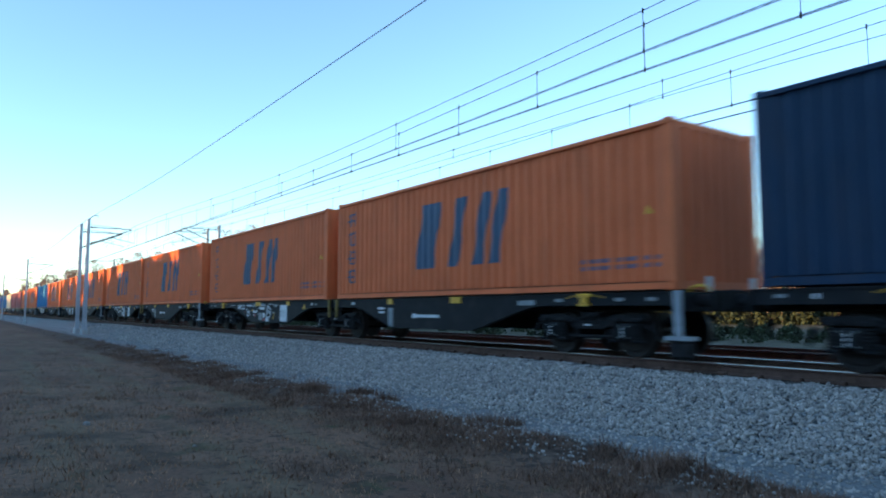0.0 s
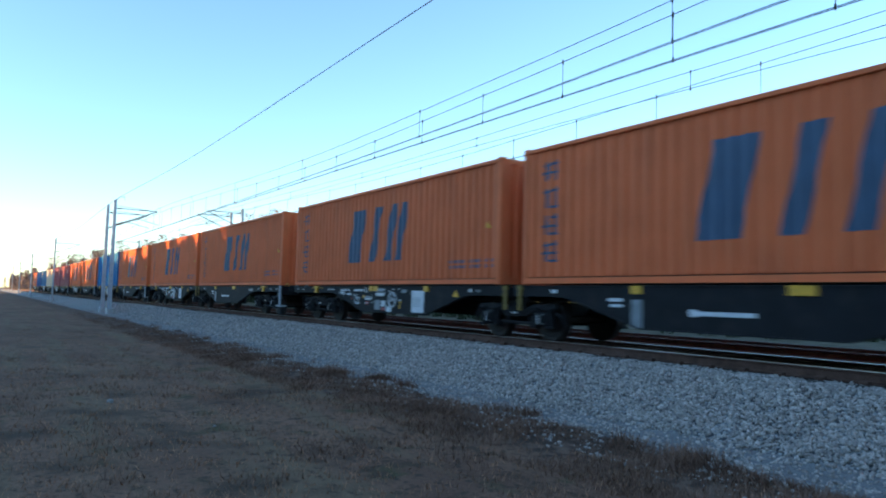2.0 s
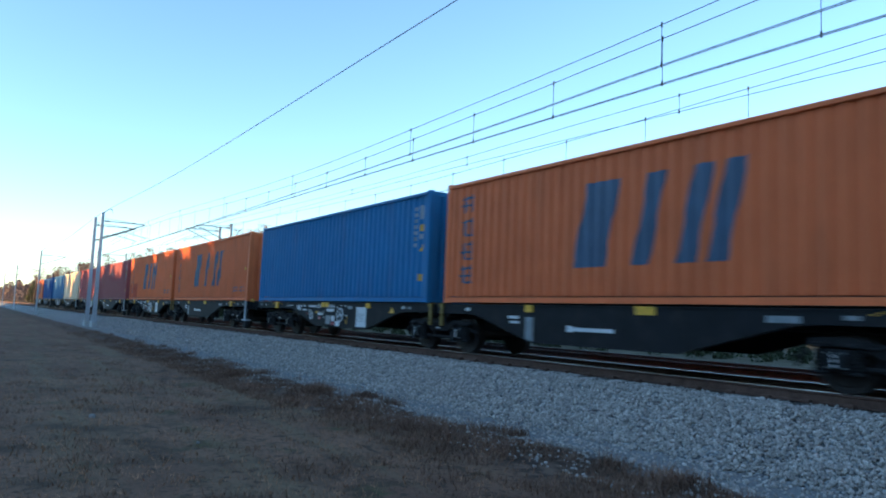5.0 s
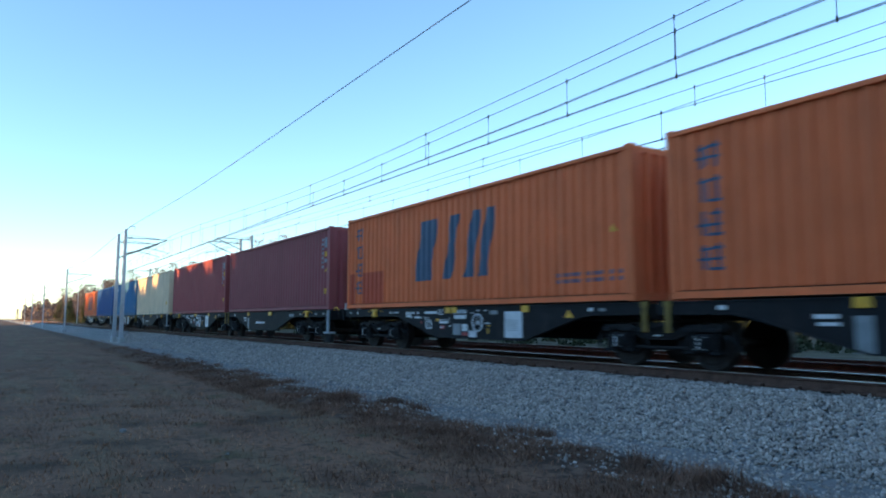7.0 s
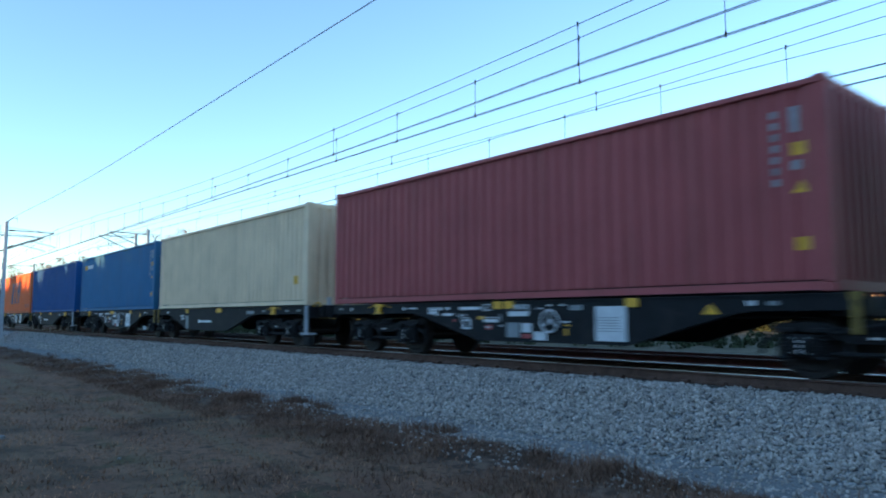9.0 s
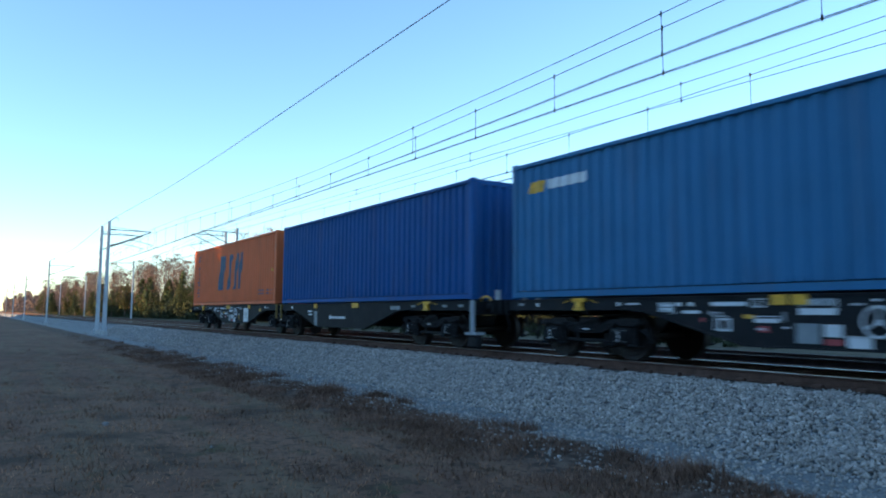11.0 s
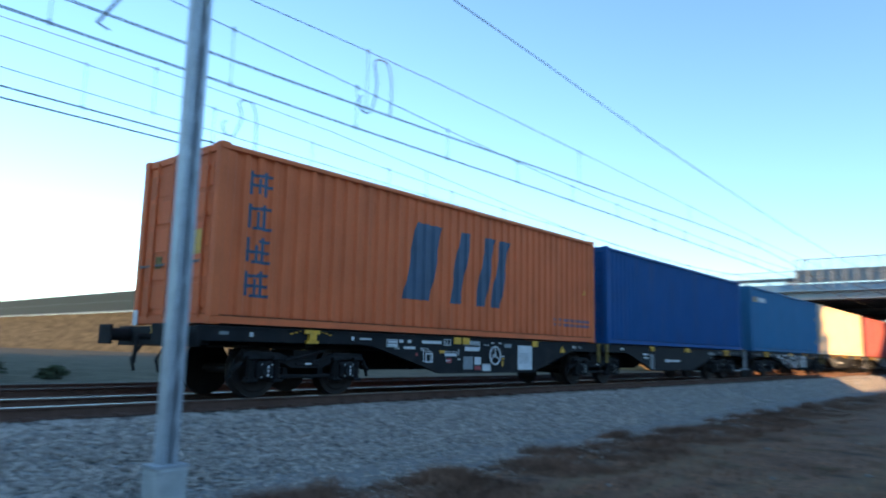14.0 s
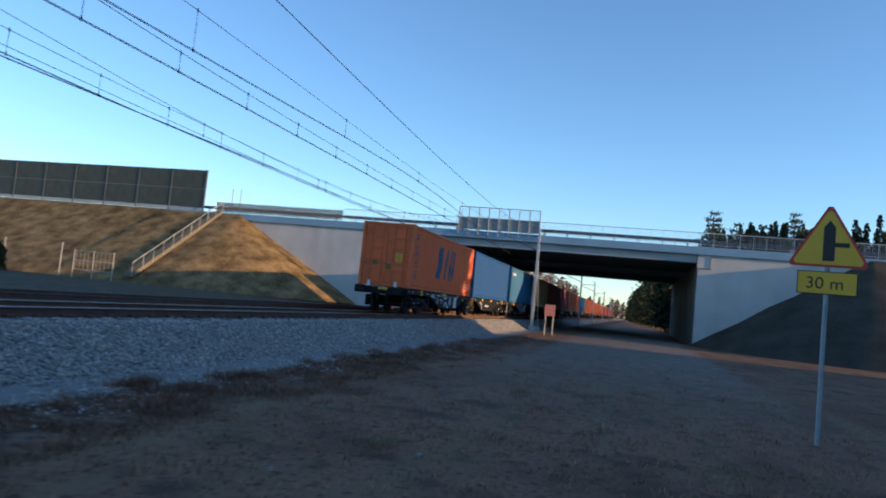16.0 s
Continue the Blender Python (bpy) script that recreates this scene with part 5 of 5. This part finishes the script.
def tree(kind, h, seed, leafmat, count, size, label):
    rnd = random.Random(seed)
    t = thing("tree", label, "tree", "trees of the woods")
    tr = bmesh.new()
    lean = Vector((rnd.uniform(-0.3, 0.3), rnd.uniform(-0.3, 0.3), 0))
    rod(tr, (0, 0, -0.6), Vector((0, 0, h * 0.5)) + lean * 0.5, 0.02 * h, 0.013 * h, n=8)
    rod(tr, Vector((0, 0, h * 0.5)) + lean * 0.5, Vector((0, 0, h * 0.93)) + lean, 0.013 * h, 0.003 * h, n=7)
    pts = []
    if kind == "pine":
        z = h * 0.22
        while z < h * 0.97:
            f = (z - h * 0.22) / (h * 0.78)
            reach = h * 0.20 * (1 - f) ** 0.75 * rnd.uniform(0.7, 1.15) + 0.25
            nb_ = 6 if f < 0.8 else 4
            a0 = rnd.random() * math.tau
            for b in range(nb_):
                a = a0 + b * math.tau / nb_ + rnd.uniform(-0.35, 0.35)
                r = reach * rnd.uniform(0.6, 1.15)
                end = Vector((math.cos(a) * r, math.sin(a) * r, z + r * 0.12 - 0.1)) + lean * f
                st = Vector((0, 0, z)) + lean * f
                rod(tr, st, end, 0.035, 0.012, n=4)
                m_ = max(3, int(count * r / h * 0.16))
                for i in range(m_):
                    k = rnd.uniform(0.25, 1.05)
                    pts.append(st.lerp(end, k) + Vector((rnd.gauss(0, 0.20), rnd.gauss(0, 0.20), rnd.gauss(0.02, 0.16))) * (0.6 + r * 0.3))
            z += h * rnd.uniform(0.035, 0.055)
    else:
        lobes = []
        for b in range(13):
            z = h * rnd.uniform(0.28, 0.9)
            a = rnd.random() * math.tau
            r = h * 0.17 * math.sin(min(1, max(0.1, (z / h - 0.2) / 0.8)) * math.pi) ** 0.6 * rnd.uniform(0.5, 1.15)
            end = Vector((math.cos(a) * r, math.sin(a) * r, z)) + lean * z / h
            rod(tr, Vector((0, 0, z * 0.72)) + lean * z / h * 0.7, end, 0.012 * h * (1 - z / h) + 0.02, 0.012, n=5)
            lobes.append((end, h * rnd.uniform(0.05, 0.10)))
        for i in range(count):
            c, r = rnd.choice(lobes)
            d = Vector((rnd.gauss(0, 1), rnd.gauss(0, 1), rnd.gauss(0, 0.9)))
            pts.append(c + d.normalized() * r * rnd.random() ** 0.4 * 1.3)
    part("trunk", tr, BARK, t, "brown trunk with limbs")
    v, f = cards(rnd, pts, size)
    c = mesh_from("crown", v, f, leafmat, t)
    c["label"] = "crown of small leaves"
    return t


def bush(h, seed):
    rb = random.Random(seed)
    t = thing("bush", "dense dark green bush at the embankment foot", "bush", "bushes at the embankment")
    st = bmesh.new()
    for i in range(6):
        a = rb.random() * math.tau
        rod(st, (0, 0, -0.2), (math.cos(a) * h * 0.25, math.sin(a) * h * 0.25, h * rb.uniform(0.5, 0.85)), 0.035, 0.01, n=5)
    part("woody_base", st, BARK, t, "thin brown branches")
    pts = []
    for i in range(5200):
        f, a, q = rb.random(), rb.random() * math.tau, rb.random() ** 0.4
        r = h * 0.46 * math.sin(math.pi * (0.30 + 0.68 * f)) ** 0.8
        w_ = 0.8 + 0.45 * noise.noise((math.cos(a) * 1.7 + seed, math.sin(a) * 1.7, f * 3))
        pts.append((math.cos(a) * r * q * w_ * 1.15, math.sin(a) * r * q * w_ * 1.15, h * f * (0.9 + 0.15 * w_)))
    v, f = cards(rb, pts, 0.13)
    mesh_from("foliage", v, f, BUSHLEAF, t)["label"] = "dense dark green leaves"
    return t


PROTO = {
    "pine": [tree("pine", 13.0, 11, PINE, 3400, 0.21, "dark green pine tree in the woods"), tree("pine", 11.0, 12, PINE, 3400, 0.21, "dark green pine tree in the woods"), tree("pine", 14.5, 13, PINE, 3400, 0.21, "tall dark green pine tree")],
    "olive": [tree("leaf", 9.0, 31, OLIVE, 3000, 0.22, "olive-yellow autumn tree at the wood's edge"), tree("leaf", 8.0, 32, OLIVE, 3000, 0.21, "olive-yellow autumn tree at the wood's edge")],
    "bush": [bush(3.2, 41), bush(2.8, 42)],
}
used = set()


def plant(kind, x, y, scale, rnd):
    p = rnd.choice(PROTO[kind])
    m = pose(x, y, ground_z(x, y), 0, 0, rnd.uniform(0, 360))
    if p in used:
        o = copy_thing(p, m)
    else:
        used.add(p)
        o = p
        o.matrix_basis = m
    o.scale = (scale * rnd.uniform(0.9, 1.2), scale * rnd.uniform(0.9, 1.2), scale)
    return o


rnd = random.Random(5)


def woods(name, trees, leafmat, size, per, label):
    """Many far trees as one piece: trunks and crowns of leaf clumps. trees: (x, y, height, round)."""
    rw = random.Random(len(trees))
    pts, tr = [], bmesh.new()
    for x, y, h, rnd_crown in trees:
        z0 = ground_z(x, y)
        rod(tr, (x, y, z0 - 0.3), (x, y, z0 + h * 0.9), 0.016 * h, 0.004 * h, n=5)
        for i in range(per):
            f = rw.random()
            if rnd_crown == "bush":
                r = h * 0.60 * math.cos(f * math.pi / 2) ** 0.6 + 0.1
                z = h * f * 0.95
            elif rnd_crown == "spire":
                r = h * 0.17 * (1 - f) ** 0.9 * (0.7 + 0.3 * math.sin(f * 34 + x)) + 0.15
                z = h * (0.30 + 0.70 * f)
            elif rnd_crown:
                r = h * 0.23 * math.sin(math.pi * (0.12 + 0.84 * f)) ** 0.7
                z = h * (0.10 + 0.90 * f)
            else:
                r = h * 0.21 * (1 - f) ** 0.7 + 0.2
                z = h * (0.08 + 0.92 * f)
            a, q = rw.random() * math.tau, rw.random() ** 0.45
            wob = 0.72 + 0.5 * noise.noise((math.cos(a) * 1.5 + x, math.sin(a) * 1.5 + y, z * 0.55))
            pts.append((x + math.cos(a) * r * q * wob * 1.3, y + math.sin(a) * r * q * wob * 1.3, z0 + z))
    v, f = cards(rw, pts, size)
    w = tagged(mesh_from(name, v, f, leafmat), label, "woods", kind="stuff")
    tagged(part("tree_trunks", tr, BARK, w, "brown trunks"), kind="stuff")
    return w


# woods beyond the tracks: (direction in degrees left of the line's normal, distance, height)
EDGE = [(86, 330, 13), (82, 220, 12.5), (78, 160, 12.5), (74, 130, 13), (70, 112, 14.0), (66, 100, 12.5), (62, 96, 12.5), (56, 92, 12), (48, 88, 11.5), (40, 85, 10.5), (32, 84, 9.5), (24, 86, 8.5), (15, 90, 8.5), (6, 96, 7.5), (-4, 105, 6.0)]
back_pine, back_brown, under = [], [], []
for (a0, d0, h0), (a1, d1, h1) in zip(EDGE, EDGE[1:]):
    n = 9 if a0 < 80 else 12
    for i in range(n):
        for row in range(4):
            k = (i + rnd.random()) / n
            a = radians(a0 + (a1 - a0) * k + rnd.uniform(-0.8, 0.8))
            d = d0 + (d1 - d0) * k + row * 6 + rnd.uniform(-2, 2)
            h = h0 + (h1 - h0) * k
            x, y = -math.sin(a) * d, math.cos(a) * d
            if a < radians(44) and row < 2 and rnd.random() < 0.7:
                back_brown.append((x, y, h * rnd.uniform(0.5, 0.85), True))
            elif row == 0:
                kind = rnd.choice(("pine", "pine", "pine", "olive"))
                plant(kind, x, y, h / 12.5 * rnd.uniform(0.38, 0.72) * (1.35 if kind == "olive" else 1), rnd)
            elif row == 1:
                back_pine.append((x, y, h * rnd.uniform(0.58, 0.80), False))
            else:
                back_brown.append((x, y, h * rnd.uniform(0.88, 1.22), True))
        for q in range(4):
            k = (i + rnd.random()) / n
            a = radians(a0 + (a1 - a0) * k)
            d = d0 + (d1 - d0) * k + rnd.uniform(-3, 6)
            under.append((-math.sin(a) * d, math.cos(a) * d, rnd.uniform(1.8, 4.2), "bush"))
distant = []
for i in range(120):
    x = -330 - i * 6 + rnd.uniform(-4, 4)
    distant.append((x, 26 + rnd.uniform(-4, 14) + (i % 3) * 6, rnd.uniform(11, 15), i % 2 == 0))
for i in range(60):
    distant.append((-420 - i * 9 + rnd.uniform(-4, 4), -14 - rnd.uniform(0, 30), rnd.uniform(8, 12), i % 2 == 0))
woods("distant_wood", distant, BROWNLEAF, 1.0, 150, "distant brown woods along the line")
scrub = []
for i in range(420):
    scrub.append((rnd.uniform(-75, 12), rnd.uniform(27, 48), rnd.uniform(0.25, 0.8), "bush"))
woods("scrub", scrub, BUSHLEAF, 0.17, 100, "low green scrub beyond the far track")
woods("pine_wood", back_pine, PINE, 0.48, 800, "dense dark pine wood")
woods("birch_wood", back_brown, BROWNLEAF, 0.25, 1100, "brown birch wood with bare crowns in evening light")
woods("undergrowth", under, BUSHLEAF, 0.36, 300, "dark undergrowth along the wood's edge")
# bushes along the foot of the embankment
for y, sc in ((50.4, 1.12), (49.3, 0.80), (53.0, 0.62), (54.6, 0.70), (57.9, 0.62), (61.7, 0.75), (65.0, 0.85), (72.6, 0.60), (74.2, 0.64)):
    plant("bush", 49.5, y, sc, rnd)
# pines beyond the bridge on the road's side
for i in range(26):
    y = -9.5 - i * 1.9 + rnd.uniform(-0.6, 0.6)
    plant("pine", 110 + rnd.uniform(0, 5), y, (1.24 + min(0.26, i * 0.022)) * rnd.uniform(0.88, 1.06), rnd)
belt = []
for i in range(150):
    y = -10 - i * 0.42 + rnd.uniform(-0.5, 0.5)
    belt.append((112 + rnd.uniform(0, 12), y, (15.6 if y > -13 else 16.6) * rnd.uniform(0.92, 1.08) + min(2.0, max(0, -y - 14) * 0.09), "spire"))
woods("pine_belt", belt, PINE, 0.34, 1000, "dense belt of dark pines beyond the road bridge")
far_right, far_left = [], []
for i in range(130):
    x = 108 + i * 2.2 + rnd.uniform(-2, 2)
    far_right.append((x, -6.0 + (x - 108) * 0.026 + rnd.uniform(-3.0, 1.0), rnd.uniform(9, 14), i % 3 == 0))
for i in range(44):
    far_left.append((118 + i * 5.5 + rnd.uniform(-3, 3), 25 + rnd.uniform(-2, 8), rnd.uniform(10, 15), True))
vista = []
for i in range(90):
    vista.append((430 + rnd.uniform(0, 160), -40 + i * 1.3 + rnd.uniform(-2, 2), rnd.uniform(9, 14), i % 2 == 0))
woods("far_wood", vista, BROWNLEAF, 0.9, 220, "hazy brown woods at the end of the line")
woods("roadside_wood", far_right, PINE, 0.6, 420, "dark pines lining the road beyond the bridge")
woods("far_wood", far_left, BROWNLEAF, 0.6, 300, "brown woods beyond the bridge")
# the wood behind the viewer, which keeps the low sun off the near ground
shade = []
for i in range(83):
    for row in range(6):
        x = -220 + i * 3.2 + rnd.uniform(-1.2, 1.2)
        tall = 14.2 if x > -30 else (11.5 if x > -42 else 10.5)
        if x < 40.2 - row * 0.3 and not (x < -50 and rnd.random() < 0.25):
            shade.append((x, -36 - row * 3.6 + rnd.uniform(-1.2, 1.2), tall * rnd.uniform(0.88, 1.1), row % 2 == 0))
woods("pine_wood", shade, PINE, 1.35, 290, "dense pine wood on the near side of the line")


# ---- loose ballast, grass and weeds ----
def scatter_stones(name, spots, lo, hi, seed, label):
    rs = np.random.RandomState(seed)
    n = len(spots)
    cube = np.array([[x, y, z] for x in (-1, 1) for y in (-1, 1) for z in (-1, 1)], float)
    quads = np.array([[0, 1, 3, 2], [4, 6, 7, 5], [0, 4, 5, 1], [2, 3, 7, 6], [0, 2, 6, 4], [1, 5, 7, 3]])
    v = cube[None] * rs.uniform(0.55, 1.2, (n, 8, 1))
    v *= rs.uniform(0.6, 1.0, (n, 1, 3)) * rs.uniform(lo, hi, (n, 1, 1)) * 0.5
    q = rs.normal(size=(n, 4))
    q /= np.linalg.norm(q, axis=1, keepdims=True)
    w, x, y, z = q.T
    R = np.stack([1 - 2 * (y * y + z * z), 2 * (x * y - z * w), 2 * (x * z + y * w), 2 * (x * y + z * w), 1 - 2 * (x * x + z * z), 2 * (y * z - x * w), 2 * (x * z - y * w), 2 * (y * z + x * w), 1 - 2 * (x * x + y * y)], 1).reshape(n, 3, 3)
    v = np.einsum("nij,nkj->nki", R, v) + np.asarray(spots)[:, None]
    f = (quads[None] + (np.arange(n) * 8)[:, None, None]).reshape(-1, 4)
    me = bpy.data.meshes.new(name)
    me.vertices.add(n * 8)
    me.vertices.foreach_set("co", v.ravel())
    me.loops.add(f.size)
    me.loops.foreach_set("vertex_index", f.ravel().astype(np.int32))
    me.polygons.add(len(f))
    me.polygons.foreach_set("loop_start", np.arange(0, f.size, 4, dtype=np.int32))
    me.update(calc_edges=True)
    me.materials.append(STONE)
    return tagged(new(name, me), label, "ballast", kind="stuff")


rs = np.random.RandomState(3)
spots = []
for i in range(80000):
    x = rs.normal(-3, 15) if i < 62000 else rs.uniform(-60, 60)
    y = 7.80 + 2.15 * rs.random() ** 0.95
    if y < 7.95 and rs.random() < 0.6:
        continue
    spots.append((x, y, ground_z(x, y) + rs.uniform(-0.005, 0.025)))
for i in range(700):
    x = rs.normal(-3, 14)
    y = 6.6 + 1.2 * rs.random()
    spots.append((x, y, ground_z(x, y) + 0.005))
scatter_stones("ballast_stones", spots, 0.028, 0.064, 4, "pale grey crushed ballast stones")


verge = []
for i in range(9000):
    x, y = rs.normal(0, 15), 5.6 + 2.2 * rs.random() ** 0.7
    if noise.noise((x * 0.9, y * 1.3, 7.0)) < 0.25 or y > 7.0:
        verge.append((x, y, ground_z(x, y) + rs.uniform(-0.004, 0.010)))
scatter_stones("verge_gravel", verge, 0.016, 0.048, 6, "loose pale gravel strewn along the verge")


def blades(name, n, xr, yr, hr, mat_, seed, label, clump, dens=None):
    rs = np.random.RandomState(seed)
    verts, faces = [], []
    while len(faces) < n:
        cx, cy = rs.normal(*xr), rs.uniform(*yr)
        if dens and noise.noise((cx * 0.9, cy * 1.3, 7.0)) < dens:
            continue
        for b in range(clump):
            x, y = cx + rs.normal() * 0.09, cy + rs.normal() * 0.09
            h, a, w = rs.uniform(*hr), rs.uniform(0, math.tau), rs.uniform(0.003, 0.007)
            ln = rs.uniform(0.3, 1.3) * h
            z = ground_z(x, y) - 0.01
            k = len(verts)
            verts += [(x - math.sin(a) * w, y + math.cos(a) * w, z), (x + math.sin(a) * w, y - math.cos(a) * w, z), (x + math.cos(a) * ln, y + math.sin(a) * ln, z + h)]
            faces.append((k, k + 1, k + 2))
    return tagged(mesh_from(name, verts, faces, mat_), label, "grass", kind="stuff")


blades("dry_grass", 110000, (0, 13), (-5, 6.0), (0.018, 0.07), DRYGRASS, 8, "short dry brown grass", 9, -0.55)
blades("verge_weeds", 120000, (2, 20), (4.8, 6.5), (0.02, 0.11), DARKWEED, 9, "dark dead weeds along the ballast foot", 14, -0.22)
blades("weed_tufts", 30000, (1, 18), (5.6, 7.1), (0.05, 0.20), DARKWEED, 19, "straggling dark tufts of dead weeds", 40, 0.20)
blades("grass_tufts", 36000, (1, 13), (-4, 5.4), (0.03, 0.11), DARKWEED, 21, "rough darker tufts in the dry grass", 12, 0.05)

# sleepers of the near track
slm = bx(-0.13, 0.13, -1.3, 1.3, -0.36, -0.176, bevel=0.02)
slp = part("sleeper", slm, SLEEPER, track_a, "", pose(-48, 0, 0))
clipm = bmesh.new()
for yy in (-0.7535, 0.7535):
    for s in (-1, 1):
        box(clipm, -0.07, 0.07, yy + s * 0.12 - 0.05, yy + s * 0.12 + 0.05, -0.176, -0.12, bevel=0.012)
clp = part("rail_fastening", clipm, RAILSIDE, slp, "rusty rail fastening")
for i in range(1, 160):
    o = again(slp, track_a, pose(-48 + 0.6 * i, 0, 0))
    again(clp, o)

# ---- motion ----
def train_at(t):
    """Where the last container's rear end is at t seconds, on the slowing train."""
    return 3.145e-4 * t ** 4 - 0.010694 * t ** 3 + 1.82e-3 * t ** 2 + 17.2588 * t - 218.835 - 0.2 * math.exp(-((t - 13.45) / 0.3) ** 2)


def motions():
    for ob, u, z in train:
        walk(ob, [(t / 2, pose(train_at(t / 2) + u, TRACK_Y, z)) for t in range(33)])

    walk(car, [(t / 2, pose(71.5, 9.0 - 30.0 * (t / 2 - 15.2), DECK + 0.05)) for t in range(33)])


motions()
